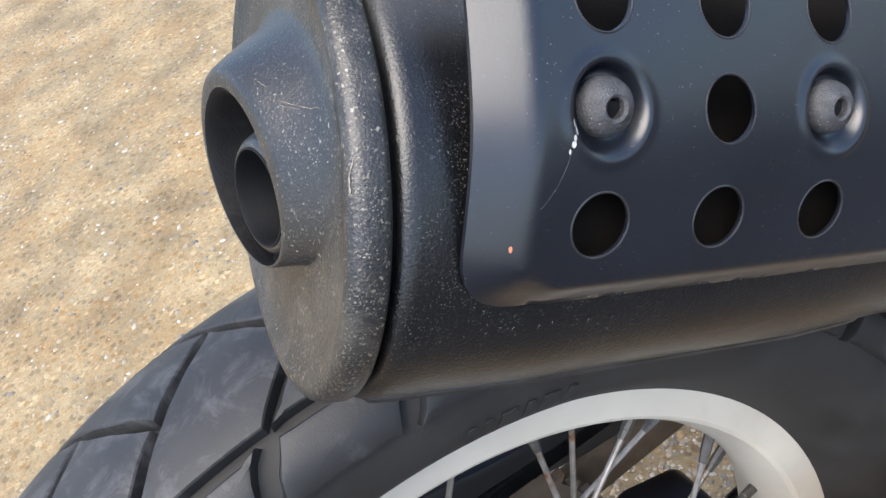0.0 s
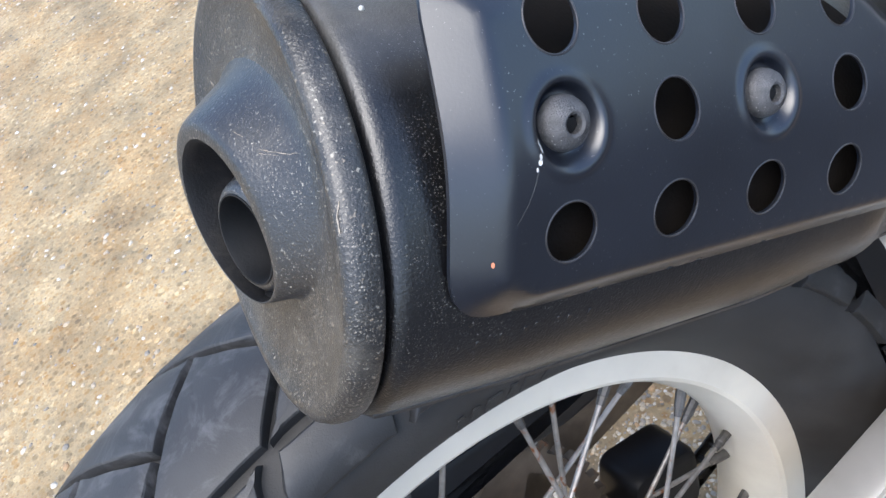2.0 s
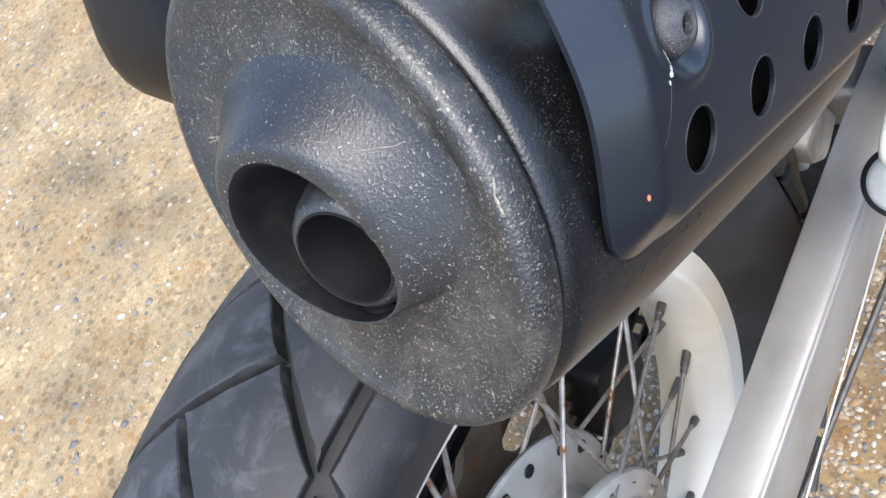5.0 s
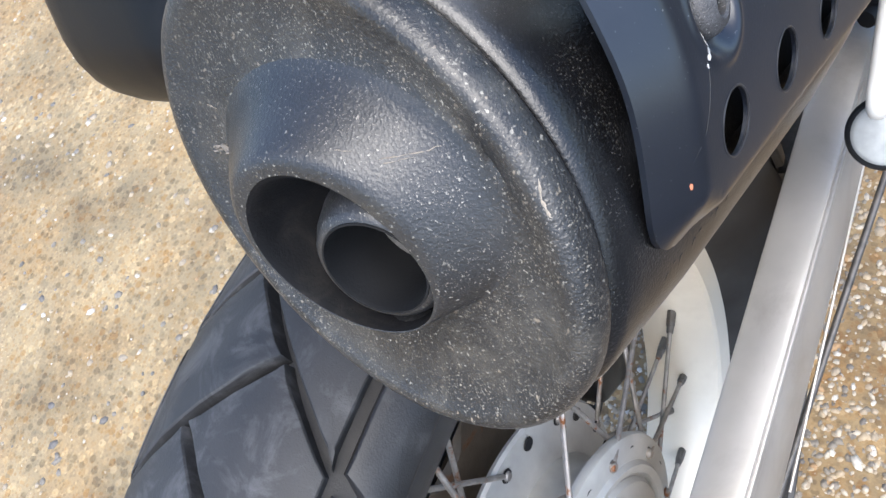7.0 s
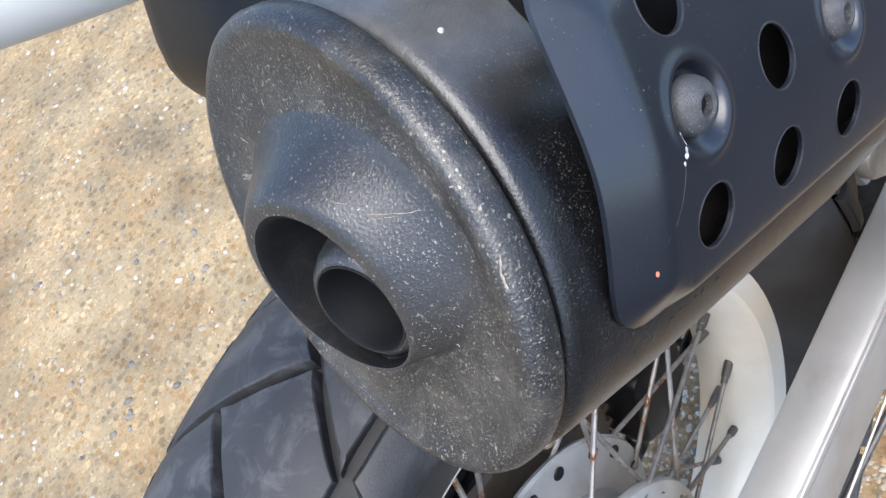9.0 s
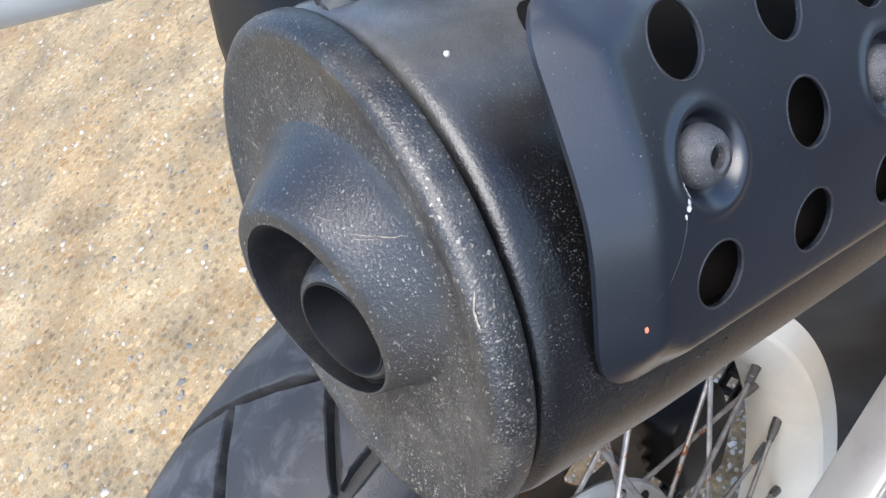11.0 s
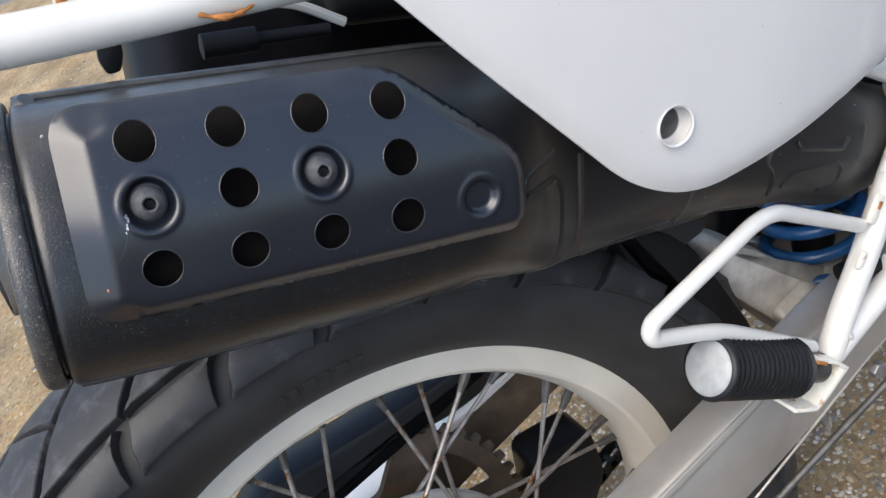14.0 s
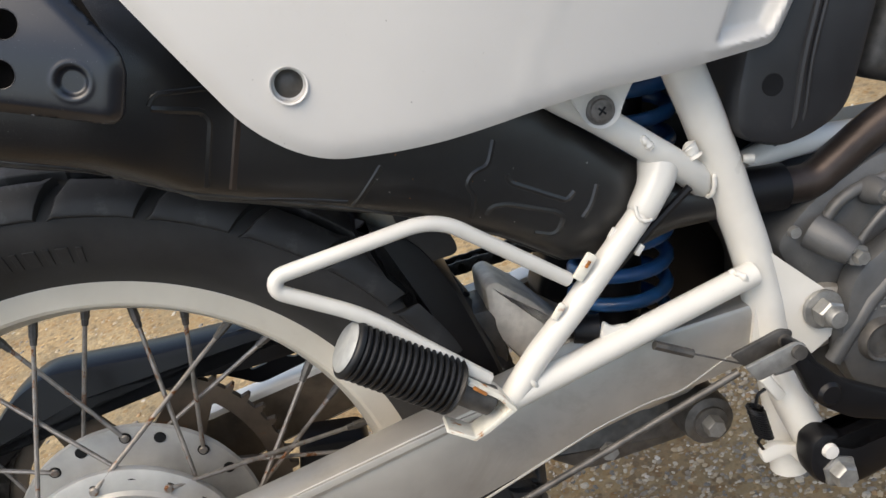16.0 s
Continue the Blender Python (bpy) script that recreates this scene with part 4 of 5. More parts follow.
part("peg_bracket", thick_plate(rounded([(0.2000, 0.2420), (0.2220, 0.2340), (0.2345, 0.2250), (0.2325, 0.2225), (0.2208, 0.2312), (0.1992, 0.2392)], 0.001, 3), -0.124, -0.106, 0.0006), M_RUSTY, peg)
part("bracket_rust", box((0.010, 0.0012, 0.0022), (0.207, -0.1265, 0.2375), Euler((0, radians(24), 0)).to_matrix(), 0.0003), M_RUST, peg)

# -- guard loop --
tube("heel_guard", [(0.258, -0.100, 0.306), (0.163, -0.118, 0.341), (0.0645, -0.1315, 0.2943), (0.130, -0.122, 0.279), (0.216, -0.110, 0.238)], 0.0047, bike, bend=0.018, label="thin white painted guard rod", sides=14)

# -- side panel --
PANEL = rounded([(-0.080, 0.500), (-0.026, 0.450), (0.056, 0.381), (0.093, 0.370), (0.150, 0.386), (0.208, 0.414), (0.240, 0.428), (0.2680, 0.4364), (0.3180, 0.4545), (0.3560, 0.4680), (0.3620, 0.4940), (0.372, 0.60), (-0.05, 0.62)], [0.02, 0.03, 0.03, 0.03, 0.05, 0.02, 0.02, 0.02, 0.02, 0.008, 0.01, 0.02, 0.02])


SCOOP = rounded([(0.3140, 0.520), (0.3086, 0.4858), (0.3064, 0.4615), (0.3120, 0.4600), (0.3490, 0.4710), (0.3535, 0.4863), (0.360, 0.520)], 0.005)


def panel_place(a, b):
    y = -0.150 + 0.85 * max(0, a - 0.10) ** 2 + 0.45 * max(0, 0.08 - a) ** 2 - 0.12 * (b - 0.41) + 1.2 * (b - 0.41) ** 2 * 0.3
    e = to_edge((a, b), PANEL)
    if inside((a, b), SCOOP):
        y += 0.012 * step01(to_edge((a, b), SCOOP) / 0.010)
    y -= 0.0008 * step01((0.004 - abs(a - 0.196 - 0.15 * (b - 0.45))) / 0.004)
    return (a, y + 0.0035 * (1 - step01(e / 0.007)), b), (0, 1, 0)


panel = part("side_panel", plate(PANEL, [ring2(0.0722, 0.4087, 0.0088, 24)], 0.006, panel_place, 0.002, [(0.302 + 0.002 * i, 0.458 + 0.002 * j) for i in range(30) for j in range(26)]), M_PANEL, bike, "glossy white plastic side panel with a recessed screw", angle=50)
part("grommet", lathe([(0.0087, -0.0002), (0.0095, -0.0007), (0.0097, 0.001), (0.0086, 0.006), (0.0082, 0.007), (0.0002, 0.007)], (0.0722, -0.1505, 0.4087), (0, 1, 0), 28, (False, True)), M_PANEL, panel)
part("panel_screw", lathe([(0.0002, -0.001), (0.005, -0.0006), (0.0072, 0.001), (0.0072, 0.004)], (0.0722, -0.1445, 0.4087), (0, 1, 0), 24), M_DARKSTEEL, panel)

# -- tail --
rail = tube("tail_rail", [(-0.380, -0.060, 0.474), (-0.310, -0.096, 0.4675), (-0.255, -0.106, 0.4668), (-0.180, -0.107, 0.4722), (-0.080, -0.107, 0.4835), (0.05, -0.105, 0.497)], 0.0092, bike, bend=0.03, label="white painted tail rail with flaking rust")
part("stay_tube", sweep([(-0.1095, -0.107, 0.480), (-0.1095, -0.094, 0.500), (-0.111, -0.07, 0.535)], 0.0128, 24), M_WHITE, rail, "white cross tube welded to the rail")
part("weld_rust", sweep([(-0.1095 + 0.0140 * math.cos(a), -0.1140 + 0.002 * math.cos(2 * a), 0.4815 + 0.0085 * math.sin(a)) for a in (math.pi * (1.02 + 0.96 * k / 14) for k in range(15))], [0.0006 + 0.0010 * ((k * 7) % 5) / 4 for k in range(15)], 8), M_RUST, rail, "flaking orange rust round the weld")
part("lug", flat_plate(rounded([(-0.166, 0.474), (-0.122, 0.476), (-0.118, 0.53), (-0.168, 0.53)], 0.008), [], -0.103, 0.004), M_WHITE, rail)
part("lug_bolt", lathe([(0.0002, -0.0045), (0.004, -0.0045), (0.0052, -0.004), (0.0056, -0.001), (0.0085, -0.001), (0.0088, 0.001)], (-0.1405, -0.104, 0.4925), (0, 1, 0), 24), M_STEEL, rail)
part("rust_patch", box((0.004, 0.0016, 0.012), (-0.1635, -0.1045, 0.485), None, 0.0006), M_RUST, rail)
cowl_outline = rounded([(-0.42, 0.472), (-0.225, 0.478), (-0.176, 0.484), (-0.171, 0.500), (-0.180, 0.58), (-0.42, 0.58)], 0.010)
part("tail_cowl", plate(cowl_outline, [], 0.012, lambda a, b: ((a, -0.098 + 0.25 * max(0, -0.24 - a) + 0.010 * (1 - step01(to_edge((a, b), cowl_outline) / 0.010)), b), (0, 1, 0)), 0.0025), M_PANEL, bike, "white plastic tail cowl")


def rounded_box(lo, hi, r, steps=4):
    lo, hi = Vector(lo), Vector(hi)
    return box(tuple(hi - lo), tuple((lo + hi) / 2), None, r, steps)


part("rear_mudguard", rounded_box((-0.133, 0.030, 0.368), (0.20, 0.140, 0.52), 0.036, 6), M_PLASTIC, bike, "black plastic inner mudguard")
part("under_seat_box", rounded_box((-0.05, -0.055, 0.455), (0.30, 0.115, 0.60), 0.015), M_PLASTIC, bike, "black plastic box under the seat")
part("cable_guide", sweep(smooth_path([(-0.085, -0.08, 0.474), (-0.0712, -0.08, 0.4712), (-0.052, -0.08, 0.4618)], 0.01), 0.0022, 8), M_WHITE, bike, "white cable guide")

part("wiring_boot", sweep([(-0.110, -0.050, 0.455), (-0.1095, -0.050, 0.455), (-0.085, -0.050, 0.4555), (-0.0845, -0.050, 0.4555), (-0.05, -0.050, 0.456)], [0.004, 0.0058, 0.0058, 0.0030, 0.0030], 16), M_BORE, bike, "black rubber boot under the tail rail")
# Thin plate added to draw the mudguard's left edge.
part("luggage_lug", thick_plate(rounded([(-0.1535, 0.480), (-0.1460, 0.480), (-0.1445, 0.460), (-0.1465, 0.4530), (-0.1520, 0.4520), (-0.1545, 0.458)], 0.002), -0.078, -0.074, 0.0008), M_GUARD, bike, "dark grey strip added as the mudguard's left edge")

# -- pressed details of the silencer's front box --
def rib(name, pts, r=0.0022, mat_=None, label="", sunk=0.78):
    line = []
    fine = smooth_path([(a, 0, b) for a, b in pts], 0.006, 5)
    for p, q in zip(fine, fine[1:]):
        k = max(1, int((q - p).length / 0.004))
        line += [p + (q - p) * i / k for i in range(k)]
    line.append(fine[-1])
    part(name, sweep([(p.x, can_y(p.x, p.z) + r * sunk, p.z) for p in line], r, 8), mat_ or M_CAN, muffler, label)


rib("pressed_rib", [(0.004, 0.386), (0.006, 0.3925), (0.030, 0.3965)], 0.0022)
rib("pressed_rib", [(0.005, 0.3850), (0.0284, 0.3845), (0.0335, 0.3798), (0.0345, 0.3425)], 0.0026)
rib("pressed_rib", [(0.0476, 0.392), (0.0474, 0.3806), (0.0481, 0.3421)], 0.0034, M_BROWNED, "raised rib with browned paint")
rib("pressed_rib", [(0.054, 0.3350), (0.0878, 0.3385), (0.114, 0.3395)], 0.0026)
rib("pressed_rib", [(0.1296, 0.3640), (0.1183, 0.3372)], 0.0030)
rib("pressed_rib", [(0.1955, 0.3860), (0.1950, 0.3700), (0.1866, 0.3655), (0.1834, 0.3570), (0.1905, 0.3515), (0.1918, 0.3365)], 0.0022, None, "raised bead, rubbed grey", 0.6)
rib("pressed_rib", [(0.2075, 0.3660), (0.2105, 0.3614), (0.2507, 0.3536), (0.2541, 0.3602)], 0.0024, None, "", 0.62)
rib("pressed_rib", [(0.2009, 0.3393), (0.2025, 0.3450), (0.2113, 0.3478), (0.2448, 0.3463), (0.2510, 0.3433), (0.2501, 0.3301), (0.2350, 0.3303)], 0.0024, None, "", 0.64)
rib("pressed_rib", [(0.2687, 0.3657), (0.2678, 0.3527), (0.2640, 0.3440)], 0.0024, None, "", 0.64)
# Paler strip paints the ground light caught under the can.
rib("seam_lip", [(-0.19, 0.3475), (-0.03, 0.3490), (-0.0155, 0.3455), (0.0126, 0.3385), (0.032, 0.3362), (0.12, 0.3345), (0.20, 0.326)], 0.0016, M_LIP, "seam along the underside with a painted highlight", 0.6)
rnd_ = random.Random(11)
for k_ in range(14):
    u_, z_ = rnd_.uniform(0.125, 0.262), rnd_.uniform(0.334, 0.380)
    part("paint_nick", lathe([(0.0001, -0.0001), (0.0003, 0.0), (0.0004, 0.0004)], (u_, can_y(u_, z_) - 0.0001, z_), (0, 1, 0), 6), M_SPECK if k_ % 3 else M_RUST, muffler)
# stamped mark under the shield, too worn to read
stamp = bmesh.new()
for i in range(11):
    if i in (3, 6):
        continue
    u = -0.1685 + 0.0032 * i
    h_ = 0.0030 if i % 3 else 0.0016
    box((0.0011, 0.0003, h_), (u, can_y(u, 0.369) + 0.00008, 0.369 + 0.0004 * (i % 2)), Euler((radians(17), 0, 0)).to_matrix(), 0.0001, 1, stamp)
part("worn_stamp", stamp, M_CAN, muffler)
part("weld_lump", lathe([(0.001, -0.0025), (0.004, -0.0018), (0.005, 0.0), (0.003, 0.003)], (-0.184, -0.0865, 0.4465), (0.3, -0.5, 0.8), 14), M_CAN, muffler)
for p, r in (((-0.1984, -0.1118, 0.4192), 0.0009), ((-0.1801, can_y(-0.1801, 0.4393) - 0.0003, 0.4393), 0.0007), ((-0.197, -0.1443, 0.390), 0.0008)):
    part("white_speck", lathe([(0.0002, -0.0006), (r * 0.7, -0.0004), (r, 0.0002)], p, (0.5, 0.8, 0), 8), M_SPECK, muffler)

# -- chain side --
SY = 0.098


def gear(r0, r1, teeth):
    out = []
    for i in range(teeth):
        for f, r in ((0.0, r0), (0.28, r0), (0.42, r1), (0.58, r1), (0.72, r0)):
            a = 2 * math.pi * (i + f) / teeth
            out.append((r * math.cos(a), r * math.sin(a)))
    return out


def spider_hole(a0, a1, r0, r1):
    pts = [(r1 * math.cos(a0 + (a1 - a0) * k / 8), r1 * math.sin(a0 + (a1 - a0) * k / 8)) for k in range(9)]
    m = (a0 + a1) / 2
    pts += [(r0 * math.cos(m + (a1 - a0) * 0.28), r0 * math.sin(m + (a1 - a0) * 0.28)), (r0 * math.cos(m - (a1 - a0) * 0.28), r0 * math.sin(m - (a1 - a0) * 0.28))]
    return rounded(pts, 0.006, 3)


sprocket = part("sprocket", flat_plate(gear(0.1215, 0.1285, 48), [spider_hole(radians(60 * k + 26), radians(60 * k + 67), 0.070, 0.106) for k in range(6)], SY, 0.007, 0.012), M_SPROCKET, bike, "brown grimy rear sprocket", smooth=False)
chain = holder("drive_chain", bike, "black oily drive chain")
link_a = thick_plate(rounded([(-0.012, -0.0005), (-0.008, -0.0072), (0.0, -0.0048), (0.008, -0.0072), (0.012, 0.0), (0.008, 0.0072), (0.0, 0.0048), (-0.008, 0.0072)], 0.004, 2), -0.0085, -0.0062, 0.0004)
thick = thick_plate(rounded([(-0.012, -0.0005), (-0.008, -0.0072), (0.0, -0.0048), (0.008, -0.0072), (0.012, 0.0), (0.008, 0.0072), (0.0, 0.0048), (-0.008, 0.0072)], 0.004, 2), 0.0062, 0.0085, 0.0004)
tmp = bpy.data.meshes.new("tmp")
thick.to_mesh(tmp)
thick.free()
link_a.from_mesh(tmp)
bpy.data.meshes.remove(tmp)
for x in (-0.008, 0.008):
    lathe([(0.0036, -0.0088), (0.0036, 0.0088)], (x, 0, 0), (0, 1, 0), 10, bm=link_a)
link_mesh = finish(link_a, "chain_link")
link_mesh.materials.append(M_CHAIN)
front_c, front_r, rear_r = Vector((0.505, 0, 0.326)), 0.034, 0.1245
run = front_c.length
lean_a = math.atan2(front_c.z, front_c.x)
off = math.asin((rear_r - front_r) / run)
path = []
for sgn in (1, -1):
    n_ = Vector((math.cos(lean_a + sgn * (math.pi / 2 - off)), 0, math.sin(lean_a + sgn * (math.pi / 2 - off))))
    path.append((n_ * rear_r, front_c + n_ * front_r))
loop = [path[0][1] + (path[0][0] - path[0][1]) * k / 24 for k in range(25)]
a0 = math.atan2(path[0][0].z, path[0][0].x)
a1 = math.atan2(path[1][0].z, path[1][0].x) + 2 * math.pi
loop += [Vector((rear_r * math.cos(a0 + (a1 - a0) * k / 40), 0, rear_r * math.sin(a0 + (a1 - a0) * k / 40))) for k in range(1, 41)]
loop += [path[1][0] + (path[1][1] - path[1][0]) * k / 24 for k in range(1, 25)]
walked, at = 0.0, 0.0
for p, q in zip(loop, loop[1:]):
    seg = (q - p).length
    while at <= walked + seg:
        m = p + (q - p) * ((at - walked) / seg)
        ang = math.atan2(q.z - p.z, q.x - p.x)
        ob = part("chain_link", link_mesh, M_CHAIN, chain)
        ob.matrix_local = Matrix.Translation((m.x, SY + 0.0040, m.z)) @ Matrix.Rotation(-ang, 4, "Y")
        at += 0.0159
    walked += seg
GUARD = rounded([(-0.165, 0.020), (-0.1375, 0.052), (-0.118, 0.092), (-0.094, 0.117), (-0.009, 0.143), (0.081, 0.177), (0.215, 0.245), (0.222, 0.222), (0.150, 0.172), (0.062, 0.131), (-0.030, 0.107), (-0.065, 0.090), (-0.100, 0.058), (-0.128, 0.018)], 0.012, 4)
part("chain_guard", thick_plate(GUARD, 0.088, 0.128, 0.006), M_GUARD, bike, "dark grey plastic chain guard")
part("chain_guide", thick_plate(rounded([(0.118, 0.074), (0.176, 0.088), (0.192, 0.040), (0.180, 0.000), (0.128, 0.005)], 0.012), 0.070, 0.115, 0.006), M_PLASTIC, bike, "black plastic chain guide")
part("guard_bracket", flat_plate(rounded([(0.036, 0.122), (0.066, 0.140), (0.161, 0.182), (0.231, 0.217), (0.236, 0.197), (0.176, 0.154), (0.124, 0.122), (0.081, 0.094), (0.046, 0.100)], 0.006), [rounded([(0.062, 0.116), (0.084, 0.1225), (0.085, 0.115), (0.072, 0.107)], 0.002, 3), rounded([(0.099, 0.124), (0.101, 0.131), (0.117, 0.139), (0.123, 0.135), (0.109, 0.123)], 0.002, 3)], 0.146, 0.004, 0.02), M_PLASTIC, bike, "black bracket with cut-outs")
# Black block added to fill the dark depth behind the frame tubes.
part("frame_inner", rounded_box((0.300, 0.060, 0.226), (0.47, 0.112, 0.52), 0.012), M_PLASTIC, bike, "black filler block for the dark depth between the frame tubes")

# -- middle: flap, linkage, shock --
FLAP = rounded([(0.120, 0.316), (0.172, 0.300), (0.200, 0.276), (0.228, 0.240), (0.254, 0.205), (0.262, 0.168), (0.240, 0.150), (0.220, 0.190), (0.185, 0.240), (0.140, 0.275)], 0.014)
part("mud_flap", thick_plate(FLAP, -0.030, 0.085, 0.010), M_PLASTIC, bike, "black rubber mud flap in front of the tyre")
part("flap_tongue", thick_plate(rounded([(0.150, 0.318), (0.196, 0.306), (0.204, 0.293), (0.176, 0.280)], 0.008), -0.026, -0.020, 0.001), M_RUBBER, bike)
link = holder("shock_linkage", bike, "worn cast aluminium suspension linkage")
part("link_arm", thick_plate(rounded([(0.286, 0.200), (0.318, 0.222), (0.352, 0.198), (0.330, 0.170), (0.300, 0.178)], 0.008), -0.020, -0.006, 0.003), M_CAST, link)
part("link_lever", box((0.050, 0.030, 0.011), (0.250, 0.050, 0.2395), Euler((0, radians(-24), 0)).to_matrix(), 0.0035), M_ARM, link, "pale alloy lever behind the flap")
part("link_block", box((0.05, 0.05, 0.055), (0.235, 0.02, 0.215), Euler((0, radians(-20), 0)).to_matrix(), 0.010), M_DARKSTEEL, link)
shock = holder("rear_shock", bike, "rear shock absorber with a blue coil spring")
p0, p1 = Vector((0.362, 0.022, 0.215)), Vector((0.305, 0.022, 0.450))
ax_ = (p1 - p0).normalized()
sd = ax_.cross(Vector((0, 1, 0))).normalized()
sv = ax_.cross(sd)
coil = [p0 + ax_ * ((p1 - p0).length * k / 240) + 0.0365 * (math.cos(2 * math.pi * k / 240 * 10.5) * sd + math.sin(2 * math.pi * k / 240 * 10.5) * sv) for k in range(241)]
part("spring", sweep(coil, 0.0056, 10), M_BLUE, shock, "blue painted coil spring")
part("damper", sweep([p0 - ax_ * 0.02, p0, p1], 0.017, 20), M_PLASTIC, shock)
part("collar", lathe([(0.02, 0), (0.036, 0.001), (0.037, 0.008), (0.02, 0.01)], p1, ax_, 28), M_STEEL, shock)

# -- small frame fittings --
part("rust_tab", box((0.0075, 0.0040, 0.0190), (0.2655, -0.1035, 0.3165), Euler((0, radians(20), 0)).to_matrix(), 0.0015), M_RUSTY, frame_part)
part("rust_flake", box((0.0022, 0.0010, 0.0050), (0.2662, -0.1060, 0.3190), Euler((0, radians(20), 0)).to_matrix(), 0.0004), M_RUST, frame_part, "orange rust on the tab")
part("rust_tab", box((0.0050, 0.0035, 0.0120), (0.2530, -0.1080, 0.2870), Euler((0, radians(20), 0)).to_matrix(), 0.0015), M_RUSTY, frame_part)
for u, z in ((0.2837, 0.3369), (0.3042, 0.3283)):
    part("cable_clip", box((0.0040, 0.0035, 0.0080), (u, -0.092, z), Euler((0, radians(20), 0)).to_matrix(), 0.001), M_WHITE, frame_part)
part("brake_cable", sweep(smooth_path([(0.330, -0.088, 0.372), (0.312, -0.088, 0.345), (0.296, -0.086, 0.315), (0.280, -0.08, 0.29)], 0.02), 0.0028, 8), M_PLASTIC, bike, "black cable behind the strut")
part("switch_lug", thick_plate(rounded([(0.2895, 0.2660), (0.2890, 0.2790), (0.2960, 0.2755), (0.3060, 0.2785), (0.3160, 0.2755), (0.3060, 0.2640)], 0.003), -0.098, -0.094, 0.0008), M_WHITE, frame_part)
switch = part("brake_switch", sweep([(0.268, -0.080, 0.2640), (0.276, -0.082, 0.2660), (0.2765, -0.082, 0.2660), (0.292, -0.086, 0.2690)], [0.006, 0.007, 0.0098, 0.0098], 16), M_PLASTIC, bike, "black rubber brake light switch")
part("switch_spring", sweep([(0.3268, -0.100, 0.2667), (0.3555, -0.100, 0.2628), (0.3565, -0.100, 0.2627), (0.3907, -0.104, 0.2602)], [0.0033, 0.0033, 0.0007, 0.0007], 8), M_DARKSTEEL, bike, "small spring and wire to the brake pedal")

# -- brake rod, pedal, lower frame --
rod = part("brake_rod", sweep(smooth_path([(-0.02, -0.052, -0.128), (0.2, -0.082, 0.078), (0.3, -0.096, 0.172), (0.381, -0.118, 0.260)], 0.05), 0.0026, 10), M_DARKSTEEL, bike, "zinc-plated brake rod along the swingarm")
part("clevis", thick_plate(rounded([(0.3742, 0.2700), (0.4040, 0.2905), (0.4120, 0.2900), (0.4130, 0.2820), (0.4082, 0.2762), (0.3861, 0.2615)], 0.003), -0.134, -0.131, 0.0006), M_STEEL, rod)
part("clevis", thick_plate(rounded([(0.3722, 0.2710), (0.4020, 0.2925), (0.4110, 0.2925), (0.4120, 0.2840), (0.4070, 0.2785), (0.3850, 0.2635)], 0.003), -0.118, -0.115, 0.0006), M_DARKSTEEL, rod)
pedal = holder("brake_pedal", bike, "black painted rear brake pedal")
part("pedal_arm", thick_plate(rounded([(0.3994, 0.2892), (0.4120, 0.2895), (0.4259, 0.2774), (0.4511, 0.2650), (0.4870, 0.2594), (0.53, 0.258), (0.53, 0.236), (0.4942, 0.2393), (0.4644, 0.2386), (0.4405, 0.2454), (0.4302, 0.2509), (0.4168, 0.2664), (0.4040, 0.2790)], 0.006), -0.132, -0.120, 0.003), M_PLASTIC, pedal)
part("pedal_boss", lathe([(0.0002, -0.002), (0.0065, -0.002), (0.0085, 0.0), (0.0095, 0.003)], (0.4410, -0.1325, 0.2560), (0, 1, 0), 24), M_PLASTIC, pedal)
part("pin", lathe([(0.0002, -0.001), (0.0048, -0.001), (0.0048, 0.02)], (0.4070, -0.1365, 0.2848), (0, 1, 0), 20), M_DARKSTEEL, pedal)
tube("lower_tube", [(0.4195, -0.070, 0.286), (0.4255, -0.080, 0.2620), (0.4370, -0.098, 0.2367), (0.4590, -0.101, 0.2114), (0.4690, -0.102, 0.2010)], 0.0125, frame_part)
part("foot_hanger", thick_plate(rounded([(0.4221, 0.1960), (0.4319, 0.2037), (0.4500, 0.2030), (0.4669, 0.1990), (0.4669, 0.1814), (0.4453, 0.1963), (0.4340, 0.1905), (0.4280, 0.1871)], 0.003), -0.108, -0.102, 0.001), M_WHITE, frame_part)
part("stop_lug", box((0.022, 0.008, 0.008), (0.4105, -0.114, 0.2500), Euler((0, radians(38), 0)).to_matrix(), 0.002), M_WHITE, frame_part)
part("stop_screw", lathe([(0.0032, 0), (0.0032, 0.016), (0.0055, 0.016), (0.0055, 0.021)], (0.4115, -0.110, 0.2590), (1, 0, 0.45), 6), M_STEEL, frame_part)
spring_path = []
q0, q1 = Vector((0.4045, -0.112, 0.2325)), Vector((0.4175, -0.112, 0.2120))
for k in range(141):
    f = k / 140
    a = 2 * math.pi * 12 * f
    spring_path.append(q0 + (q1 - q0) * f + 0.0058 * Vector((math.cos(a), math.sin(a), 0)))
part("return_spring", sweep(spring_path, 0.0011, 6), M_PLASTIC, pedal, "small black return spring")
part("spring_hook", sweep(smooth_path([(0.4090, -0.112, 0.2480), (0.4030, -0.112, 0.2420), (0.4050, -0.112, 0.2320)], 0.003), 0.0012, 6), M_PLASTIC, pedal)
part("spring_hook", sweep(smooth_path([(0.4175, -0.112, 0.2125), (0.4150, -0.110, 0.2060), (0.4230, -0.108, 0.1990)], 0.003), 0.0012, 6), M_PLASTIC, pedal)
rest = holder("rider_footrest", bike, "black rider footrest bracket with a hexagon bolt")
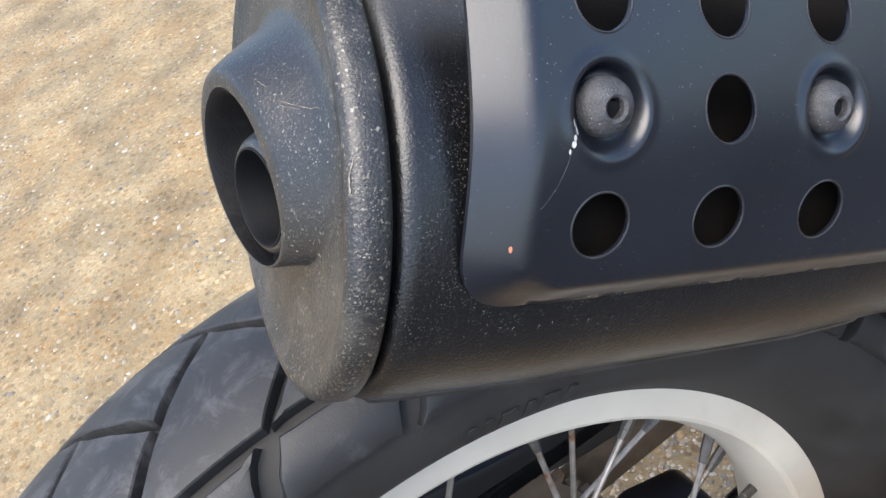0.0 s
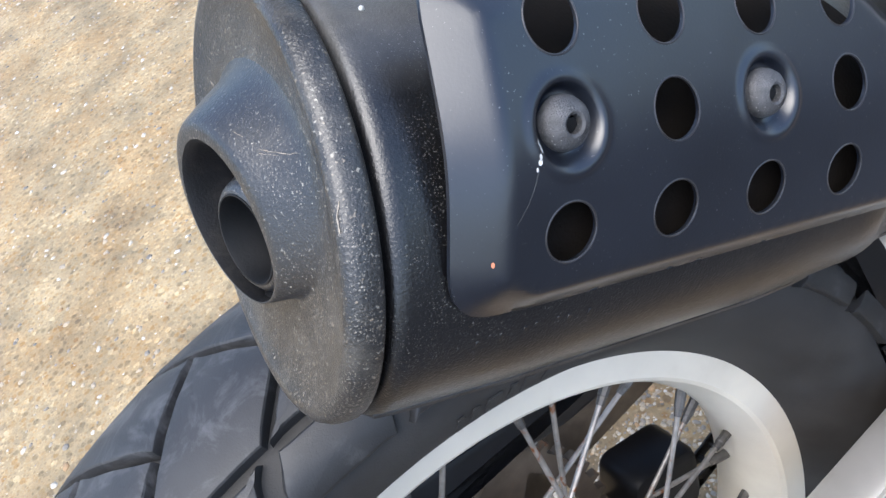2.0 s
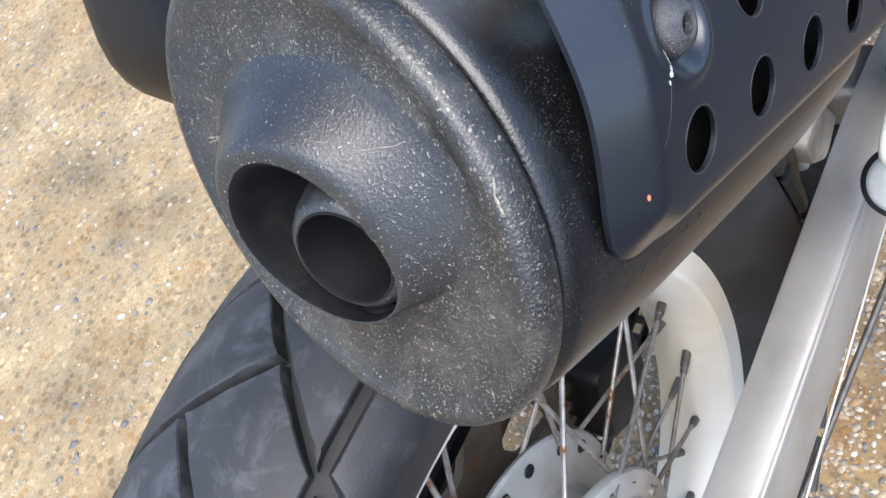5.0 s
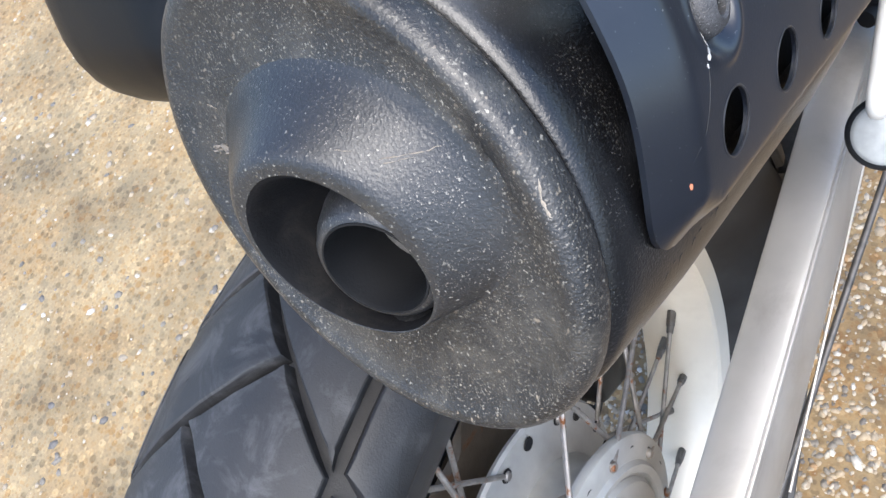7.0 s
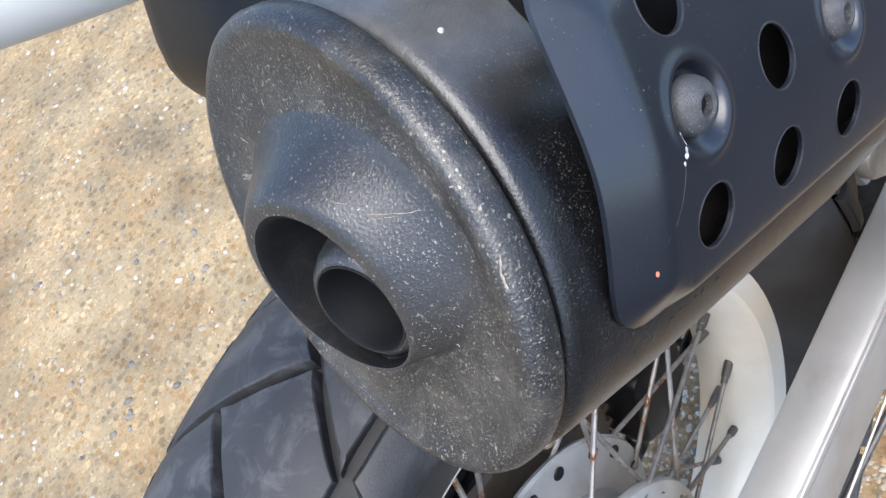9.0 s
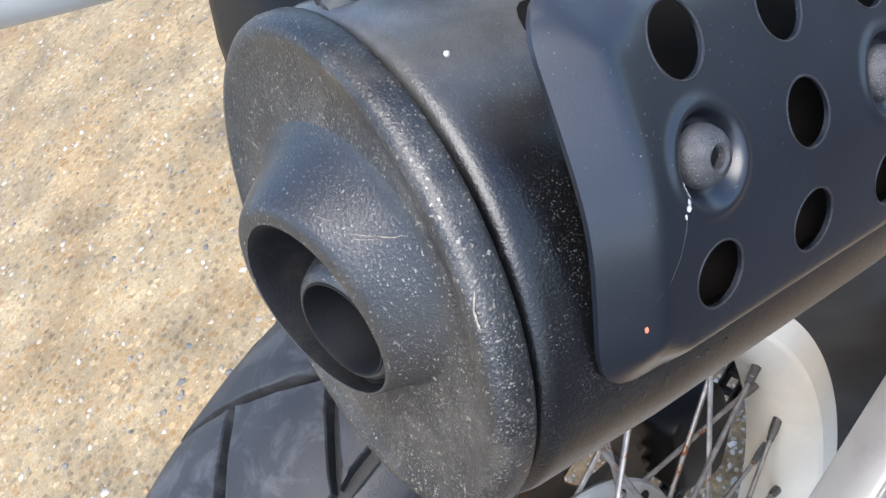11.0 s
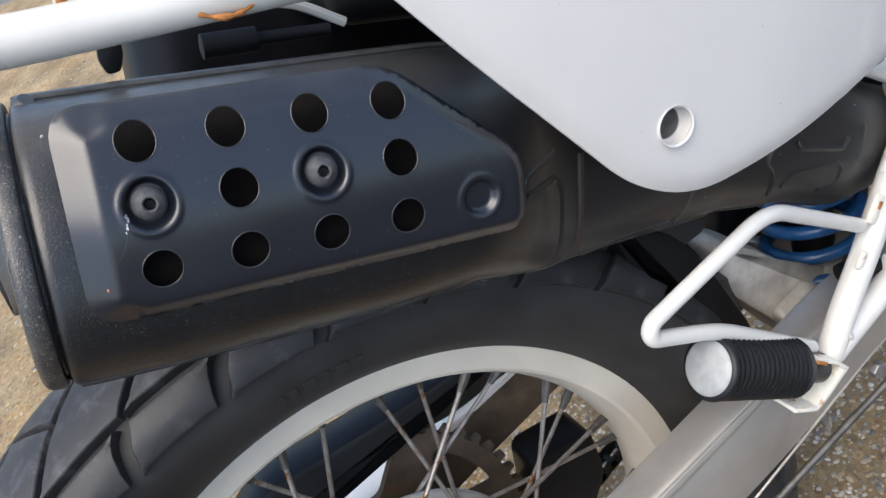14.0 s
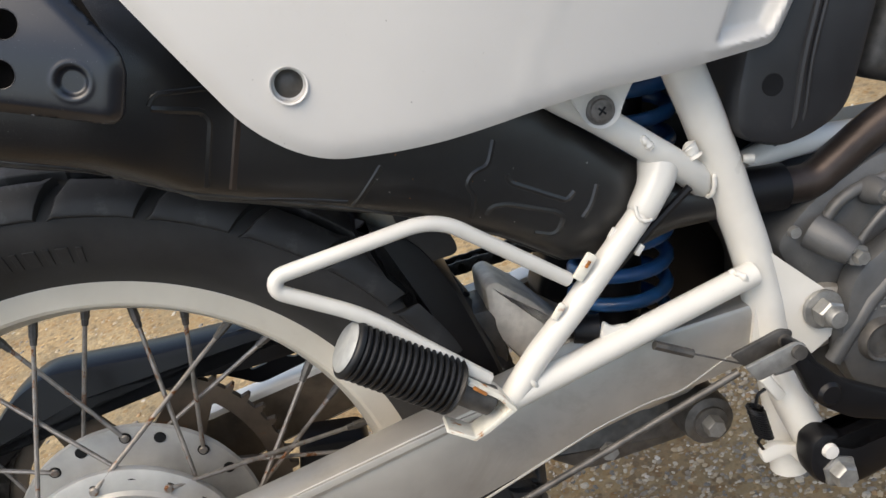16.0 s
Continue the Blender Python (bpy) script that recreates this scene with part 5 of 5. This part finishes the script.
part("rest_arm", thick_plate(rounded([(0.4425, 0.2160), (0.4480, 0.2250), (0.4610, 0.2255), (0.4718, 0.2189), (0.4954, 0.2330), (0.53, 0.262), (0.53, 0.225), (0.5081, 0.2024), (0.4888, 0.1886), (0.4704, 0.1831), (0.4544, 0.1880), (0.4460, 0.1990)], 0.006), -0.130, -0.108, 0.005), M_PLASTIC, rest)
part("rest_bolt", lathe([(0.0075, -0.009), (0.0090, -0.007), (0.0090, 0.0), (0.0125, 0.0), (0.0125, 0.003)], (0.4684, -0.132, 0.1990), (0, 1, 0), 6), M_STEEL, rest, "zinc hexagon bolt")
part("white_pin", lathe([(0.0002, -0.002), (0.0050, -0.0015), (0.0056, 0.002)], (0.4560, -0.132, 0.2135), (0, 1, 0), 20), M_PANEL, rest)
pivot_low = part("linkage_pivot", lathe([(0.013, -0.012), (0.0135, -0.010), (0.0195, -0.008), (0.0210, 0.0), (0.0210, 0.045)], (0.4150, -0.040, 0.187), (0, 1, 0), 32), M_DARKSTEEL, bike, "dark linkage pivot with a bolt")
part("pivot_bolt", lathe([(0.0070, -0.020), (0.0082, -0.018), (0.0082, -0.010)], (0.4150, -0.042, 0.187), (0, 1, 0), 6), M_STEEL, pivot_low)
part("linkage_rod", thick_plate(rounded([(0.30, 0.130), (0.40, 0.205), (0.445, 0.190), (0.425, 0.160), (0.34, 0.120)], 0.012), -0.02, 0.01, 0.004), M_DARKSTEEL, bike, "dark steel linkage rod")
part("arm_top_rail", thick_plate(rounded([(0.02, 0.062), (0.10, 0.112), (0.20, 0.178), (0.268, 0.222), (0.268, 0.226), (0.20, 0.186), (0.10, 0.122), (0.02, 0.072)], 0.002), -0.0815, -0.078, 0.0008), M_ALU, swing)
part("arm_fold", sweep(smooth_path([(0.10, -0.0795, 0.008), (0.255, -0.0795, 0.1428), (0.3116, -0.0795, 0.1925), (0.3468, -0.0795, 0.2163), (0.3667, -0.0795, 0.2248), (0.3927, -0.0795, 0.2522), (0.4107, -0.0795, 0.2676)], 0.01), 0.0010, 8), M_ALU, swing)
part("chain_bolt", lathe([(0.006, -0.004), (0.0068, -0.003), (0.0068, 0.002)], (0.328, -0.072, 0.170), (0, 1, 0), 6), M_STEEL, swing)

# -- engine side --
engine = holder("engine", bike, "grey cast engine case")
part("crankcase", thick_plate(rounded([(0.430, 0.372), (0.470, 0.412), (0.62, 0.46), (0.66, 0.26), (0.56, 0.20), (0.500, 0.238), (0.462, 0.252), (0.448, 0.300), (0.410, 0.335)], 0.014), -0.072, 0.06, 0.010), M_ENGINE, engine, "grey cast alloy crankcase")
part("side_cover", thick_plate(rounded([(0.462, 0.330), (0.500, 0.372), (0.62, 0.40), (0.64, 0.28), (0.56, 0.225), (0.490, 0.245), (0.468, 0.270)], 0.016), -0.094, -0.072, 0.008), M_ENGINE, engine)
part("cover_rib", sweep([(0.470, -0.089, 0.262), (0.482, -0.091, 0.310), (0.515, -0.091, 0.370), (0.56, -0.089, 0.41)], 0.006, 10), M_ENGINE, engine)
part("cover_boss", sweep([(0.436, -0.072, 0.350), (0.448, -0.086, 0.346), (0.456, -0.094, 0.343)], [0.013, 0.012, 0.009], 18), M_ENGINE, engine)
part("cover_bolt", lathe([(0.0002, -0.006), (0.0048, -0.006), (0.0055, -0.004), (0.0055, 0.0), (0.008, 0.0), (0.008, 0.004)], (0.4575, -0.098, 0.3425), (0, 1, 0), 6), M_STEEL, engine)
part("cover_bolt", lathe([(0.0002, -0.006), (0.0048, -0.006), (0.0055, -0.004), (0.0055, 0.0), (0.008, 0.0), (0.008, 0.004)], (0.492, -0.098, 0.398), (0, 1, 0), 6), M_STEEL, engine)
part("cover_rib", sweep(smooth_path([(0.4401, -0.072, 0.3379), (0.4445, -0.074, 0.3674), (0.4549, -0.074, 0.3806), (0.4755, -0.074, 0.3926), (0.52, -0.074, 0.412)], 0.012), 0.0045, 10), M_ENGINE, engine)
part("cover_rib", sweep(smooth_path([(0.4590, -0.090, 0.3450), (0.4640, -0.092, 0.3629), (0.4720, -0.092, 0.3775), (0.50, -0.092, 0.392)], 0.012), 0.0028, 10), M_ENGINE, engine)
part("bolt_boss", lathe([(0.0002, -0.018), (0.0062, -0.017), (0.0085, -0.012), (0.0100, 0.0)], (0.4690, -0.074, 0.3841), (0, 1, 0), 20), M_ENGINE, engine)
part("cover_bolt", lathe([(0.0002, -0.0045), (0.0036, -0.0045), (0.0042, -0.003), (0.0042, 0.0)], (0.4690, -0.0915, 0.3841), (0, 1, 0), 6), M_STEEL, engine)
part("plug", lathe([(0.0002, 0.001), (0.0115, 0.001), (0.0125, -0.002), (0.0145, -0.003), (0.016, 0.0), (0.017, 0.006)], (0.497, -0.098, 0.284), (0, 1, 0), 32), M_DARKSTEEL, engine, "dark round inspection plug")
mark2 = bmesh.new()
for i, (du, dz, w_) in enumerate([(0, 0, 0.006), (0.008, 0.002, 0.005), (0.015, 0.004, 0.004), (0.001, -0.007, 0.007), (0.010, -0.004, 0.006), (0.018, -0.002, 0.004)]):
    box((w_, 0.001, 0.0018), (0.482 + du, -0.0946, 0.312 + dz), Euler((0, radians(-16), 0)).to_matrix(), 0.0002, 1, mark2)
part("casting_mark", mark2, M_STEEL, engine)
header = part("header_pipe", sweep(smooth_path([(0.394, -0.058, 0.3705), (0.4143, -0.060, 0.3757), (0.4330, -0.060, 0.3815), (0.4490, -0.060, 0.4024), (0.4745, -0.060, 0.4334), (0.53, -0.062, 0.475)], 0.02), 0.0130, 24), M_HEADER, bike, "bronzed steel exhaust header pipe")
part("joint_sleeve", sweep([(0.372, -0.058, 0.3640), (0.4125, -0.058, 0.3750)], 0.0165, 24), M_PLASTIC, header, "black clamp sleeve")
part("sleeve_screw", lathe([(0.0002, -0.004), (0.004, -0.004), (0.0045, 0.0)], (0.418, -0.078, 0.349), (0, 1, 0), 12), M_STEEL, header)
airbox = part("airbox", thick_plate(rounded([(0.335, 0.60), (0.346, 0.430), (0.354, 0.406), (0.388, 0.4045), (0.409, 0.4175), (0.4245, 0.4350), (0.4255, 0.4600), (0.420, 0.60)], 0.016), -0.089, 0.05, 0.006), M_AIRBOX, bike, "black plastic airbox")
part("airbox_rib", sweep(smooth_path([(0.3790, -0.089, 0.60), (0.3826, -0.0895, 0.4628), (0.3900, -0.088, 0.4200), (0.3840, -0.080, 0.4060)], 0.015), 0.0026, 8), M_AIRBOX, airbox)
part("airbox_rib", sweep(smooth_path([(0.3845, -0.089, 0.60), (0.3880, -0.0895, 0.4628), (0.3960, -0.088, 0.4230), (0.3900, -0.080, 0.4080)], 0.015), 0.0018, 8), M_AIRBOX, airbox)
part("airbox_knock", lathe([(0.0002, -0.0003), (0.0072, -0.0003), (0.0076, 0.001)], (0.3673, -0.0890, 0.4430), (0, 1, 0), 20), M_GUARD, airbox)
tube("cradle_tube", [(0.392, -0.040, 0.384), (0.4110, -0.042, 0.3985), (0.4381, -0.045, 0.4100), (0.480, -0.05, 0.424)], 0.0095, frame_part, label="cream painted tube behind the airbox")
part("dust_boot", lathe([(0.0026, 0.0), (0.0036, 0.003), (0.0030, 0.007)], (0.366, -0.08, 0.3935), (1, -0.3, 0.2), 12), M_ZINC, bike)
part("carburettor", rounded_box((0.455, -0.05, 0.455), (0.56, 0.04, 0.56), 0.012), M_DARKSTEEL, bike, "dark carburettor body")

# -- pebbles bedded in the ground --
def build_pebbles(count=44000):
    rnd = random.Random(5)
    ico = bmesh.new()
    bmesh.ops.create_icosphere(ico, subdivisions=1, radius=1.0)
    ico.verts.ensure_lookup_table()
    base = np.array([v.co[:] for v in ico.verts])
    tris = [[v.index for v in f.verts] for f in ico.faces]
    ico.free()
    verts, faces = [], []
    for _ in range(count):
        x, y = (rnd.uniform(-0.75, 1.15), -0.2 + 3.5 * rnd.random() ** 1.5) if _ < 9000 else (rnd.uniform(0.05, 1.0), rnd.uniform(-0.2, 0.5))
        r = (0.0022 if _ < 9000 else 0.0014) + (0.0062 if _ < 9000 else 0.0040) * rnd.random() ** 2.2
        m = Euler((rnd.uniform(-0.3, 0.3), rnd.uniform(-0.3, 0.3), rnd.uniform(0, 6.3))).to_matrix()
        shape = base * np.array([r * rnd.uniform(0.8, 1.3), r * rnd.uniform(0.6, 1.0), r * rnd.uniform(0.25, 0.5)]) * (1 + 0.16 * np.array([[rnd.uniform(-1, 1)] for _ in base]))
        s_ = len(verts)
        verts += [tuple(v) for v in (shape @ np.array(m).T + np.array([x, y, ground_height(x, y) - 0.0008]))]
        faces += [[i + s_ for i in t] for t in tris]
    me = bpy.data.meshes.new("pebbles")
    me.from_pydata(verts, [], faces)
    me.polygons.foreach_set("use_smooth", [True] * len(me.polygons))
    return me


def pebble_material():
    m = bpy.data.materials.new("pebble_stone")
    m.use_nodes = True
    nt = m.node_tree
    b = nt.nodes["Principled BSDF"]
    g = nt.nodes.new("ShaderNodeNewGeometry")
    r = nt.nodes.new("ShaderNodeValToRGB")
    r.color_ramp.interpolation = "CONSTANT"
    stops = [(0.0, (0.22, 0.20, 0.17)), (0.2, (0.33, 0.28, 0.21)), (0.42, (0.40, 0.33, 0.23)), (0.6, (0.15, 0.14, 0.13)), (0.72, (0.46, 0.42, 0.35)), (0.88, (0.35, 0.23, 0.12)), (0.95, (0.55, 0.53, 0.49))]
    for i, (p, c) in enumerate(stops):
        e = r.color_ramp.elements[i] if i < 2 else r.color_ramp.elements.new(p)
        e.position, e.color = p, rgba(c)
    nt.links.new(g.outputs["Random Per Island"], r.inputs[0])
    t = nt.nodes.new("ShaderNodeTexNoise")
    t.inputs["Scale"].default_value = 350
    tc = nt.nodes.new("ShaderNodeTexCoord")
    nt.links.new(tc.outputs["Object"], t.inputs["Vector"])
    rr = ramp(nt, 0.3, 0.7, (0.7, 0.7, 0.7, 1), (1, 1, 1, 1))
    nt.links.new(t.outputs["Fac"], rr.inputs[0])
    mul = nt.nodes.new("ShaderNodeMix")
    mul.data_type, mul.blend_type = "RGBA", "MULTIPLY"
    mul.inputs[0].default_value = 1.0
    nt.links.new(r.outputs[0], mul.inputs[6])
    nt.links.new(rr.outputs[0], mul.inputs[7])
    nt.links.new(mul.outputs[2], b.inputs["Base Color"])
    b.inputs["Roughness"].default_value = 0.7
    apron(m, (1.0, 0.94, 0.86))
    return m


stones = part("pebbles", build_pebbles(), pebble_material(), None)
tagged(stones, "tan, grey and rust-coloured pebbles bedded in the ground", "pebbles", kind="stuff")
